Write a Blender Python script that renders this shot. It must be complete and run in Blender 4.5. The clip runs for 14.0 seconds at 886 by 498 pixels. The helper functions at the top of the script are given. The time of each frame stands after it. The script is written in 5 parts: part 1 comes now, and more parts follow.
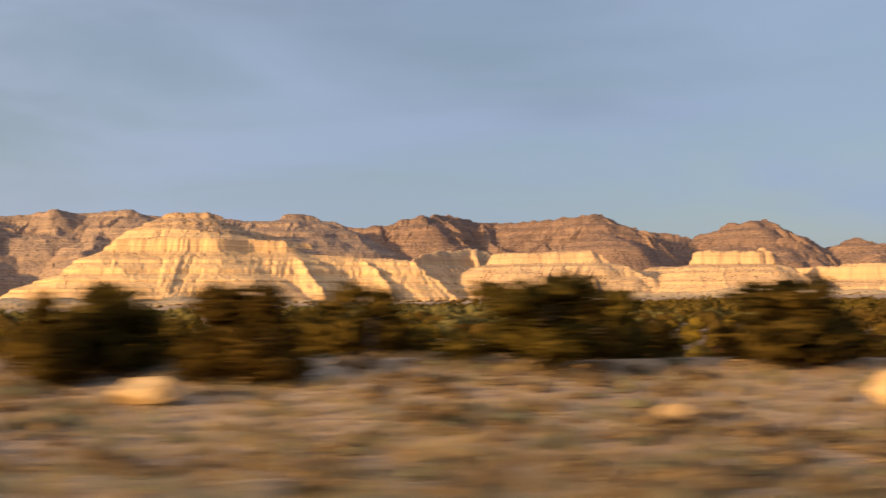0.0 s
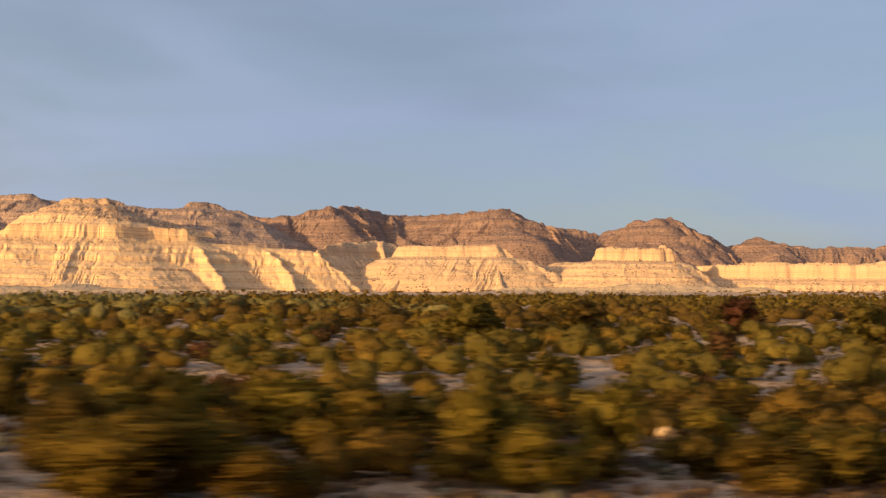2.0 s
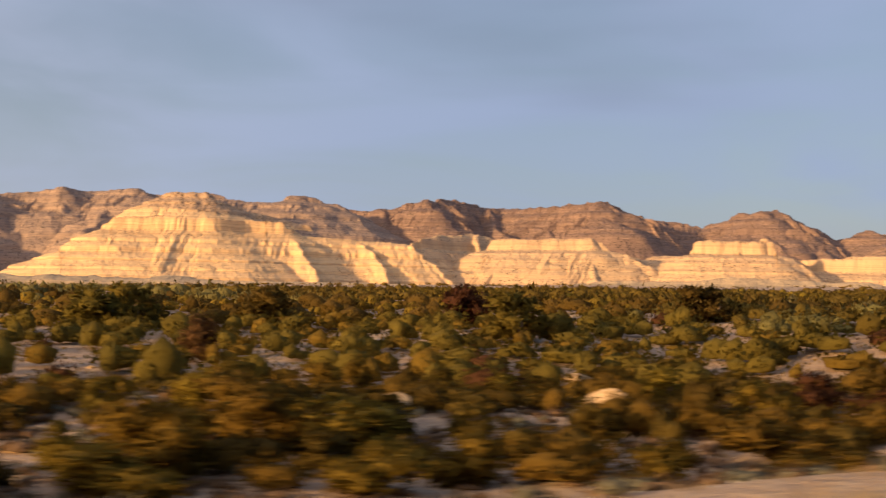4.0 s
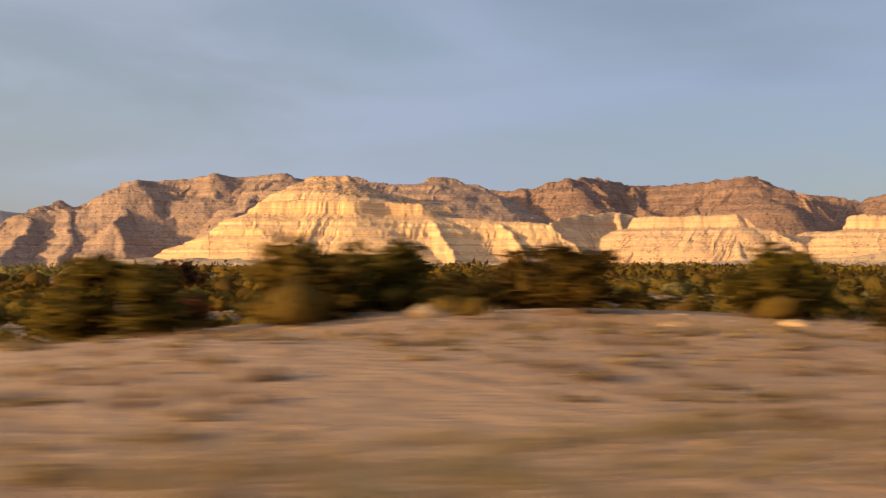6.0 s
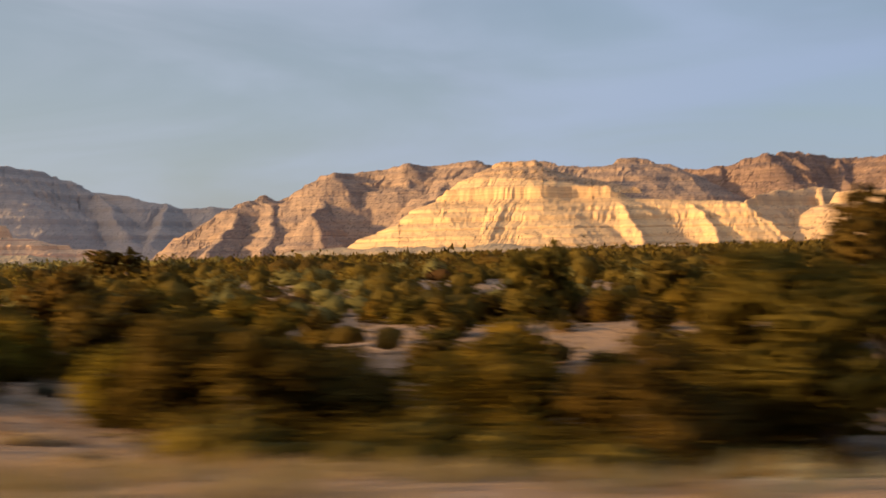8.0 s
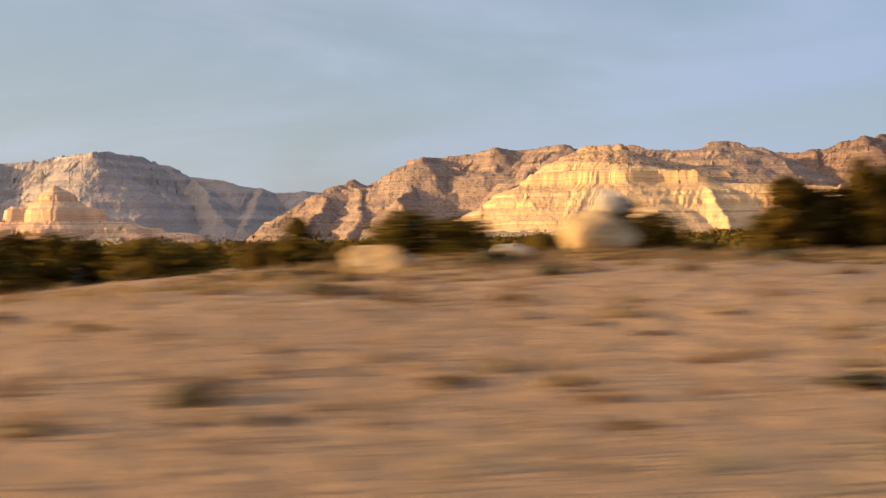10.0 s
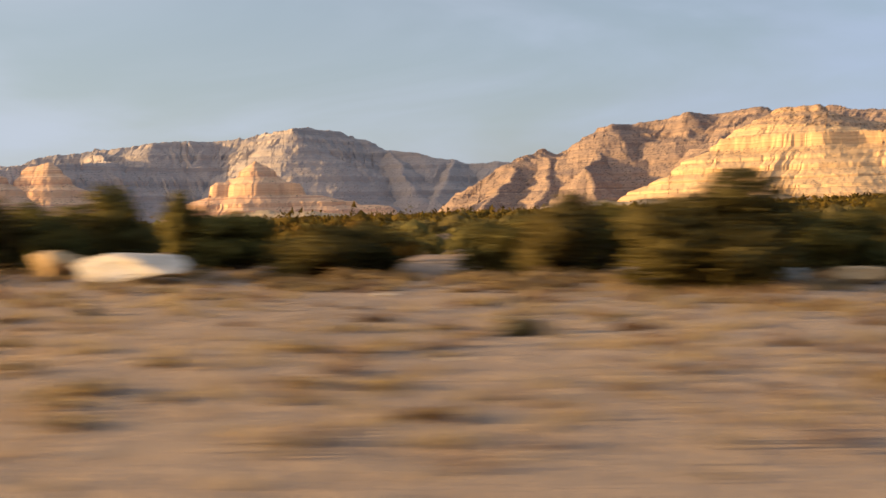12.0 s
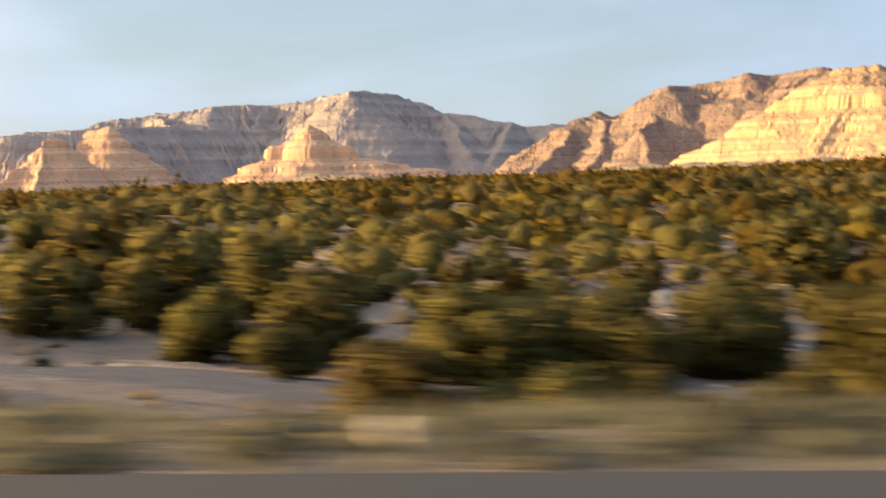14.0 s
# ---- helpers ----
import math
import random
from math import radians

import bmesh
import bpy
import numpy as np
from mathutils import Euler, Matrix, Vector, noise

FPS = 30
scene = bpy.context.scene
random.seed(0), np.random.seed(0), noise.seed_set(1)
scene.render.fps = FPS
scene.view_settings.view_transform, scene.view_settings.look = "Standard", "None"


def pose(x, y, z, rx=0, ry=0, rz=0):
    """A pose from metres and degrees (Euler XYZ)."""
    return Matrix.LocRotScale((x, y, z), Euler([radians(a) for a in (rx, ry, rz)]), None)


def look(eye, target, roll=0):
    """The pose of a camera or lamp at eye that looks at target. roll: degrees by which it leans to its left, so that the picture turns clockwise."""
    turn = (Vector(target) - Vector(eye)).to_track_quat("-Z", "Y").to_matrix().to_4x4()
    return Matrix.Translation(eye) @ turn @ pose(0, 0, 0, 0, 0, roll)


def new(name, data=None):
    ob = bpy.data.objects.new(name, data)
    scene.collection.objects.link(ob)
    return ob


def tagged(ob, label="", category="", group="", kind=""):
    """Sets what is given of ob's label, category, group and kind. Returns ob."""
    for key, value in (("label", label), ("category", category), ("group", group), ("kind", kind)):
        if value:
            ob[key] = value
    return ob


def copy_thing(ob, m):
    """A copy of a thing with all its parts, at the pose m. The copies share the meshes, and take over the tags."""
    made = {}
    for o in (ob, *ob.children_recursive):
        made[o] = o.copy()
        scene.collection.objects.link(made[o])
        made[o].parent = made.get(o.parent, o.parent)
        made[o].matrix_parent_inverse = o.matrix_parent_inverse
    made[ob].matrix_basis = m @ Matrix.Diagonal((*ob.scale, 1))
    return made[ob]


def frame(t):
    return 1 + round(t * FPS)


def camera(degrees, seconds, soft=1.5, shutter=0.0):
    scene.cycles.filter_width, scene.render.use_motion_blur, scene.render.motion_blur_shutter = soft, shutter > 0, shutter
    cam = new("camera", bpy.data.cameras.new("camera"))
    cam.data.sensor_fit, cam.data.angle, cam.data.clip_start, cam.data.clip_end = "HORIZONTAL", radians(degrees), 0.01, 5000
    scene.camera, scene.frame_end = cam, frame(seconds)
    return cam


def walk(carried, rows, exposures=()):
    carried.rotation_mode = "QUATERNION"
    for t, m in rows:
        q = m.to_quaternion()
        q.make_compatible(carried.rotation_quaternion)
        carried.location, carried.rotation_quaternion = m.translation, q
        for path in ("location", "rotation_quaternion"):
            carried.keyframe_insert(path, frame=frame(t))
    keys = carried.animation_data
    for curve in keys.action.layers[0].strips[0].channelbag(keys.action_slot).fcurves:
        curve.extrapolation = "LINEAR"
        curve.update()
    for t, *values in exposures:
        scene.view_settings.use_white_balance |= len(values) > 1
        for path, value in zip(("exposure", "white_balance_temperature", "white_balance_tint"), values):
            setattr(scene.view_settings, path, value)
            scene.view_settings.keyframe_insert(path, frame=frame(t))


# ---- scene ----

# ---------------------------------------------------------------- camera and its drive
SPEED, EYE = 25.0, 1.7      # metres a second, metres over the asphalt


def road_heading(t):
    """Compass angle of the road in radians, from +y towards +x, after t seconds of driving."""
    u = np.clip(t, -1.0, 15.0) - 7.0
    return np.radians(0.01656 * u ** 3 + 0.0202 * u ** 2 - 2.9577 * u + 80.897)


STEP_T = np.arange(-40.0, 60.0, 0.04)
STEP_H = road_heading(STEP_T)
ROAD_X = np.cumsum(np.sin(STEP_H)) * 0.04 * SPEED
ROAD_Y = np.cumsum(np.cos(STEP_H)) * 0.04 * SPEED
ROAD_X -= np.interp(0.0, STEP_T, ROAD_X)
ROAD_Y -= np.interp(0.0, STEP_T, ROAD_Y)


def on_road(t, n=0.0):
    """Plan place n metres to the left of the driver's line after t seconds."""
    x, y, h = (np.interp(t, STEP_T, a) for a in (ROAD_X, ROAD_Y, STEP_H))
    return x - n * np.cos(h), y + n * np.sin(h)


# seconds, yaw, pitch, roll
TURNS = [
    (0, -12.69, 2.90, 0.17),
    (0.5, -15.17, 2.93, -0.06),
    (1, -16.69, 2.67, -0.01),
    (1.5, -16.97, 2.49, -0.54),
    (2, -16.69, 2.53, -0.73),
    (2.5, -16.59, 2.50, -0.86),
    (3, -16.21, 2.22, -0.82),
    (3.5, -14.08, 2.18, -0.93),
    (4, -10.83, 2.11, -1.05),
    (4.2, -9.50, 2.09, -1.37),
    (4.5, -7.83, 1.98, -1.65),
    (5, -5.86, 1.64, -1.56),
    (5.5, -4.35, 1.24, -1.06),
    (6, -2.62, 0.97, -0.47),
    (6.3, -1.20, 0.94, -0.22),
    (6.5, -0.00, 1.01, -0.13),
    (7, 3.56, 1.39, -0.04),
    (7.5, 7.01, 1.36, 0.42),
    (8, 8.20, 0.22, 1.03),
    (8.2, 9.22, -0.37, 1.35),
    (8.5, 10.47, -0.99, 1.65),
    (9, 11.80, -1.31, 1.64),
    (9.5, 12.65, -1.12, 1.25),
    (10, 13.56, -0.52, 0.78),
    (10.3, 14.36, -0.36, 0.57),
    (10.5, 15.07, -0.97, 0.50),
    (11, 17.21, -1.47, 0.44),
    (11.5, 21.91, -1.34, 0.89),
    (12, 24.28, -1.91, 1.63),
    (12.5, 26.12, -2.77, 1.70),
    (13, 28.84, -3.04, 1.42),
    (13.5, 28.96, -2.41, 0.87),
    (14, 27.93, -3.75, 1.62),
]


def eye_at(t, yaw, pitch, roll):
    x, y = on_road(t)
    return pose(x, y, EYE, 90 + pitch, 0, yaw) @ pose(0, 0, 0, 0, 0, -roll)


cam = camera(44.0, 14.0, soft=1.3, shutter=0.6)
walk(cam, [(t, eye_at(t, a, b, c)) for t, a, b, c in TURNS],
     exposures=[(0.0, 0.64, 6500, 10), (4.0, 0.64, 6500, 15), (6.5, 0.66, 6700, 12), (7.9, 0.66, 6550, 10), (8.25, 0.86, 6500, 10), (10.5, 0.86, 6500, 10), (12.05, 0.86, 6450, 9), (12.45, 1.12, 6400, 8), (14.0, 1.24, 6250, 6)])

# ---------------------------------------------------------------- sky and sun
SUN_EL, SUN_FROM = 10.5, 243.0    # degrees: height, compass bearing of the sun (+y is 0, +x is 90)
world = bpy.data.worlds.new("evening_sky")
scene.world = world
world.use_nodes = True
wn, wl = world.node_tree.nodes, world.node_tree.links
wn.clear()
sky = wn.new("ShaderNodeTexSky")
sky.sky_type, sky.sun_disc = "NISHITA", False
sky.sun_elevation, sky.sun_rotation = radians(SUN_EL), radians(SUN_FROM)
sky.air_density, sky.dust_density, sky.ozone_density = 1.2, 1.0, 2.0
coord = wn.new("ShaderNodeTexCoord")
flat = wn.new("ShaderNodeMapping")
flat.inputs["Scale"].default_value = (1.0, 1.0, 4.5)
flat.inputs["Rotation"].default_value = (radians(4), radians(9), radians(20))
wl.new(coord.outputs["Generated"], flat.inputs["Vector"])
cloud = wn.new("ShaderNodeTexNoise")
cloud.inputs["Scale"].default_value, cloud.inputs["Detail"].default_value = 2.3, 5.0
cloud.inputs["Roughness"].default_value, cloud.inputs["Distortion"].default_value = 0.5, 0.6
wl.new(flat.outputs["Vector"], cloud.inputs["Vector"])
cover = wn.new("ShaderNodeMapRange")
cover.interpolation_type = "SMOOTHSTEP"
cover.inputs["From Min"].default_value, cover.inputs["From Max"].default_value = 0.34, 0.70
cover.inputs["To Min"].default_value, cover.inputs["To Max"].default_value = 0.55, 0.97
wl.new(cloud.outputs["Fac"], cover.inputs["Value"])
# the cloud veil is whiter towards the west and low down, greyer overhead
west = wn.new("ShaderNodeVectorMath")
west.operation = "DOT_PRODUCT"
west.inputs[1].default_value = (-0.88, 0.40, -0.55)
wl.new(coord.outputs["Generated"], west.inputs[0])
glow = wn.new("ShaderNodeMapRange")
glow.interpolation_type = "SMOOTHSTEP"
glow.inputs["From Min"].default_value, glow.inputs["From Max"].default_value = 0.0, 1.0
wl.new(west.outputs["Value"], glow.inputs["Value"])
bank = wn.new("ShaderNodeTexNoise")
bank.inputs["Scale"].default_value, bank.inputs["Detail"].default_value, bank.inputs["Roughness"].default_value = 1.5, 4.0, 0.45
wl.new(flat.outputs["Vector"], bank.inputs["Vector"])
tone = wn.new("ShaderNodeValToRGB")
tone.color_ramp.interpolation = "EASE"
tone.color_ramp.elements[0].position, tone.color_ramp.elements[0].color = 0.36, (0.25, 0.31, 0.43, 1)
tone.color_ramp.elements[1].position, tone.color_ramp.elements[1].color = 0.62, (0.335, 0.425, 0.60, 1)
wl.new(bank.outputs["Fac"], tone.inputs["Fac"])
lift = wn.new("ShaderNodeVectorMath")
lift.operation, lift.inputs["Scale"].default_value = "SCALE", 9.2
wl.new(tone.outputs["Color"], lift.inputs[0])
veil = wn.new("ShaderNodeMix")
veil.data_type = "RGBA"
wl.new(lift.outputs["Vector"], veil.inputs["A"])
veil.inputs["B"].default_value = (4.5, 4.95, 5.75, 1)
wl.new(glow.outputs["Result"], veil.inputs["Factor"])
sky_gain = wn.new("ShaderNodeMix")
sky_gain.data_type = "RGBA"
wl.new(cover.outputs["Result"], sky_gain.inputs["Factor"])
wl.new(sky.outputs["Color"], sky_gain.inputs["A"])
wl.new(veil.outputs["Result"], sky_gain.inputs["B"])
# an unseen warm glow round the low sun, added to the veil as fill
halo = wn.new("ShaderNodeVectorMath")
halo.operation = "DOT_PRODUCT"
halo.inputs[1].default_value = (math.sin(radians(SUN_FROM)) * math.cos(radians(SUN_EL)), math.cos(radians(SUN_FROM)) * math.cos(radians(SUN_EL)), math.sin(radians(SUN_EL)))
wl.new(coord.outputs["Generated"], halo.inputs[0])
near_sun = wn.new("ShaderNodeMapRange")
near_sun.interpolation_type = "SMOOTHSTEP"
near_sun.inputs["From Min"].default_value, near_sun.inputs["From Max"].default_value = 0.34, 1.0
wl.new(halo.outputs["Value"], near_sun.inputs["Value"])
dusk = wn.new("ShaderNodeMix")
dusk.data_type = "RGBA"
dusk.inputs["B"].default_value = (18.0, 13.8, 10.2, 1)
wl.new(near_sun.outputs["Result"], dusk.inputs["Factor"])
wl.new(sky_gain.outputs["Result"], dusk.inputs["A"])
back = wn.new("ShaderNodeBackground")
back.inputs["Strength"].default_value = 0.07
wl.new(dusk.outputs["Result"], back.inputs["Color"])
wl.new(back.outputs["Background"], wn.new("ShaderNodeOutputWorld").inputs["Surface"])

sun = new("sun", bpy.data.lights.new("sun", "SUN"))
sun.data.energy, sun.data.angle, sun.data.color = 4.9, radians(2.0), (1.0, 0.62, 0.25)
aim = Vector((math.sin(radians(SUN_FROM)) * math.cos(radians(SUN_EL)), math.cos(radians(SUN_FROM)) * math.cos(radians(SUN_EL)), math.sin(radians(SUN_EL))))
sun.matrix_world = look(aim * 300, (0, 0, 0))

# ---------------------------------------------------------------- noise for building
RNG = np.random.default_rng(11)
LATTICE = RNG.random((256, 256))


def soft_noise(x, y):
    """Smooth value noise in -1..1 over the plan."""
    x, y = np.asarray(x, float), np.asarray(y, float)
    i, j = np.floor(x).astype(int), np.floor(y).astype(int)
    u, v = x - i, y - j
    u, v = u * u * (3 - 2 * u), v * v * (3 - 2 * v)
    a, b = LATTICE[i % 256, j % 256], LATTICE[(i + 1) % 256, j % 256]
    c, d = LATTICE[i % 256, (j + 1) % 256], LATTICE[(i + 1) % 256, (j + 1) % 256]
    return 2 * ((a * (1 - u) + b * u) * (1 - v) + (c * (1 - u) + d * u) * v) - 1


def layered(x, y, octaves=4, gain=0.5):
    total, size = 0.0, 1.0
    for k in range(octaves):
        total = total + size * soft_noise(x * 2 ** k + 17.3 * k, y * 2 ** k + 5.1 * k)
        size *= gain
    return total


def blend(a, b, x):
    u = np.clip((x - a) / (b - a), 0, 1)
    return u * u * (3 - 2 * u)


# ---------------------------------------------------------------- materials
def material(name, roughness=0.9):
    m = bpy.data.materials.new(name)
    m.use_nodes = True
    b = m.node_tree.nodes["Principled BSDF"]
    b.inputs["Roughness"].default_value = roughness
    b.inputs["Specular IOR Level"].default_value = 0.25
    return m, m.node_tree.nodes, m.node_tree.links, b


def noise_node(n, l, scale, detail=4.0, rough=0.55, vector=None):
    t = n.new("ShaderNodeTexNoise")
    t.inputs["Scale"].default_value, t.inputs["Detail"].default_value, t.inputs["Roughness"].default_value = scale, detail, rough
    if vector is None:
        g = n.new("ShaderNodeNewGeometry")
        vector = g.outputs["Position"]
    l.new(vector, t.inputs["Vector"])
    return t.outputs["Fac"]


def ramp(n, l, value, stops):
    r = n.new("ShaderNodeValToRGB")
    e = r.color_ramp.elements
    while len(e) < len(stops):
        e.new(0.5)
    for k, (p, c) in zip(e, stops):
        k.position, k.color = p, (*c, 1)
    l.new(value, r.inputs["Fac"])
    return r.outputs["Color"]


def mixed(n, l, factor, a, b, mode="MIX"):
    m = n.new("ShaderNodeMix")
    m.data_type, m.blend_type = "RGBA", mode
    for socket, v in (("Factor", factor), ("A", a), ("B", b)):
        if isinstance(v, bpy.types.NodeSocket):
            l.new(v, m.inputs[socket])
        else:
            m.inputs[socket].default_value = v if socket == "Factor" else (*v, 1)
    return m.outputs["Result"]


def ranged(n, l, value, a, b, c=0.0, d=1.0):
    m = n.new("ShaderNodeMapRange")
    for k, v in zip(("From Min", "From Max", "To Min", "To Max"), (a, b, c, d)):
        m.inputs[k].default_value = v
    l.new(value, m.inputs["Value"])
    return m.outputs["Result"]


def bump(n, l, b, height, strength, distance):
    k = n.new("ShaderNodeBump")
    k.inputs["Strength"].default_value, k.inputs["Distance"].default_value = strength, distance
    l.new(height, k.inputs["Height"])
    l.new(k.outputs["Normal"], b.inputs["Normal"])


def steep(n, l):
    """How upright the surface is: 0 level, 1 sheer."""
    g = n.new("ShaderNodeNewGeometry")
    s = n.new("ShaderNodeSeparateXYZ")
    l.new(g.outputs["True Normal"], s.inputs["Vector"])
    return ranged(n, l, s.outputs["Z"], 0.95, 0.45)


def strata_material(name, bands, lines, scrub, scrub_cover, shade_stain_colour, fade=0.35, upper=None, ledge=1.0):
    """Bedded rock: broad beds and thin broken ledge lines by height, shade painted along the flutes, grain stained,
    with scrub dotted on the gentler ground.
    """
    m, n, l, b = material(name, 0.95)
    g = n.new("ShaderNodeNewGeometry")
    s = n.new("ShaderNodeSeparateXYZ")
    l.new(g.outputs["Position"], s.inputs["Vector"])
    level = n.new("ShaderNodeMath")
    level.operation, level.inputs[1].default_value = "MULTIPLY_ADD", 16.0
    l.new(noise_node(n, l, 0.009, 6.0, 0.6), level.inputs[0])
    l.new(s.outputs["Z"], level.inputs[2])

    def beds(scale, detail, rough):
        t = n.new("ShaderNodeTexNoise")
        t.noise_dimensions = "1D"
        t.inputs["Scale"].default_value, t.inputs["Detail"].default_value, t.inputs["Roughness"].default_value = scale, detail, rough
        l.new(level.outputs[0], t.inputs["W"])
        return t.outputs["Fac"]

    def product(p, q):
        k = n.new("ShaderNodeMath")
        k.operation = "MULTIPLY"
        l.new(p, k.inputs[0])
        l.new(q, k.inputs[1])
        return k.outputs[0]

    up = steep(n, l)
    rock = ramp(n, l, beds(0.045, 3.0, 0.6), bands)
    plain = bands[len(bands) // 2][1]
    rock = mixed(n, l, ranged(n, l, noise_node(n, l, 0.012, 4.0, 0.6), 0.38, 0.64, 0.0, fade), rock, plain)
    # thin broken ledges along the slope, pale, their under-shade painted as dark lines
    broken = ranged(n, l, noise_node(n, l, 0.03, 6.0, 0.7), 0.49, 0.63)
    thin = beds(0.22, 3.0, 0.7)
    rock = mixed(n, l, product(ranged(n, l, thin, 0.56, 0.64, 0.0, 0.75 * ledge), broken), rock, lines[0])
    rock = mixed(n, l, product(ranged(n, l, thin, 0.46, 0.38, 0.0, 0.55 * ledge), broken), rock, lines[1])
    squash = n.new("ShaderNodeMapping")
    squash.inputs["Scale"].default_value = (1.0, 1.0, 0.18)
    l.new(g.outputs["Position"], squash.inputs["Vector"])
    flute = noise_node(n, l, 0.11, 5.0, 0.7, squash.outputs["Vector"])
    # dark slits of the fluting, their shade painted in; the grain shares the tone
    rock = mixed(n, l, ranged(n, l, flute, 0.56, 0.72, 0.0, 0.45), rock, shade_stain_colour)
    grain = noise_node(n, l, 0.35, 4.0, 0.75)
    rock = mixed(n, l, ranged(n, l, grain, 0.52, 0.72, 0.0, 0.35), rock, shade_stain_colour)
    if upper:
        # a darker scrubby formation caps the cliff; its slanted foot paints in shade too
        slant, foot, cap = upper
        tilt = n.new("ShaderNodeMath")
        tilt.operation, tilt.inputs[1].default_value = "MULTIPLY_ADD", slant
        l.new(s.outputs["X"], tilt.inputs[0])
        l.new(level.outputs[0], tilt.inputs[2])
        over = ranged(n, l, tilt.outputs[0], foot, foot + 5.0, 0.0, 0.85)
        rock = mixed(n, l, over, rock, mixed(n, l, product(ranged(n, l, thin, 0.56, 0.64, 0.0, 0.9), broken), cap, lines[0]))
    # single shrubs, thicker in some places
    cells = n.new("ShaderNodeTexVoronoi")
    cells.inputs["Scale"].default_value = 0.115
    l.new(g.outputs["Position"], cells.inputs["Vector"])
    dots = ranged(n, l, cells.outputs["Distance"], 0.34, 0.22)
    thick = ranged(n, l, noise_node(n, l, 0.017, 4.0, 0.6), 0.62 - 0.34 * scrub_cover, 0.70 - 0.34 * scrub_cover)
    dots = product(product(dots, thick), ranged(n, l, up, 0.95, 0.75))
    if upper:
        rock = mixed(n, l, product(over, ranged(n, l, cells.outputs["Distance"], 0.5, 0.3, 0.0, 0.8)), rock, scrub)
    l.new(mixed(n, l, dots, rock, scrub), b.inputs["Base Color"])
    height = n.new("ShaderNodeMath")
    height.operation, height.inputs[1].default_value = "MULTIPLY_ADD", 0.3
    l.new(thin, height.inputs[0])
    l.new(flute, height.inputs[2])
    bump(n, l, b, height.outputs[0], 0.8 * ledge, 4.0)
    return m


CLIFF = strata_material("buff_sandstone", [(0.34, (0.622, 0.417, 0.224)), (0.44, (0.691, 0.486, 0.27)), (0.50, (0.501, 0.324, 0.17)), (0.56, (0.673, 0.468, 0.259)), (0.66, (0.587, 0.383, 0.211))], ((0.725, 0.527, 0.305), (0.363, 0.234, 0.13)), (0.151, 0.1, 0.0545), 0.3, (0.432, 0.272, 0.148), 0.25, (0.11, 195.0, (0.398, 0.272, 0.179)), 0.8)
BUFF = strata_material("pinkish_buff_sandstone", [(0.34, (0.495, 0.342, 0.206)), (0.44, (0.558, 0.396, 0.237)), (0.50, (0.396, 0.27, 0.166)), (0.56, (0.54, 0.378, 0.23)), (0.66, (0.468, 0.324, 0.198))], ((0.576, 0.414, 0.253), (0.378, 0.261, 0.163)), (0.117, 0.081, 0.0514), 0.55, (0.342, 0.225, 0.138), 0.25, None, 0.75)
ROSE = strata_material("rose_sandstone", [(0.34, (0.653, 0.416, 0.253)), (0.44, (0.77, 0.529, 0.326)), (0.50, (0.559, 0.309, 0.197)), (0.56, (0.746, 0.505, 0.314)), (0.66, (0.63, 0.392, 0.24))], ((0.816, 0.594, 0.394), (0.42, 0.238, 0.16)), (0.21, 0.154, 0.105), 0.35, (0.467, 0.285, 0.185), 0.25)
RANGE = strata_material("brown_bedded_rock", [(0.34, (0.19, 0.125, 0.0997)), (0.44, (0.247, 0.165, 0.128)), (0.50, (0.174, 0.115, 0.0948)), (0.57, (0.28, 0.186, 0.14)), (0.66, (0.201, 0.136, 0.111))], ((0.627, 0.427, 0.294), (0.124, 0.0818, 0.0689)), (0.0617, 0.0459, 0.0333), 1.1, (0.157, 0.104, 0.083), 0.5, None, 0.75)
OCHRE = strata_material("ochre_bedded_rock", [(0.34, (0.273, 0.196, 0.154)), (0.44, (0.342, 0.244, 0.183)), (0.50, (0.238, 0.173, 0.141)), (0.57, (0.365, 0.258, 0.189)), (0.66, (0.264, 0.192, 0.153))], ((0.65, 0.467, 0.325), (0.174, 0.125, 0.106)), (0.0986, 0.0752, 0.0594), 0.9, (0.206, 0.148, 0.119), 0.5, None, 0.8)
MASSIF = strata_material("grey_bedded_rock", [(0.34, (0.372, 0.318, 0.286)), (0.44, (0.412, 0.347, 0.306)), (0.50, (0.348, 0.299, 0.276)), (0.57, (0.443, 0.367, 0.315)), (0.66, (0.383, 0.323, 0.291))], ((0.624, 0.509, 0.427), (0.302, 0.265, 0.242)), (0.222, 0.196, 0.175), 0.6, (0.312, 0.269, 0.242), 0.6, None, 0.55)
FOOTHILL = strata_material("scrubby_tan_clay", [(0.34, (0.40, 0.31, 0.20)), (0.44, (0.52, 0.38, 0.23)), (0.50, (0.34, 0.27, 0.18)), (0.57, (0.55, 0.40, 0.24)), (0.66, (0.40, 0.31, 0.20))], ((0.62, 0.46, 0.29), (0.27, 0.21, 0.14)), (0.11, 0.095, 0.05), 0.35, (0.36, 0.27, 0.17), 0.4)


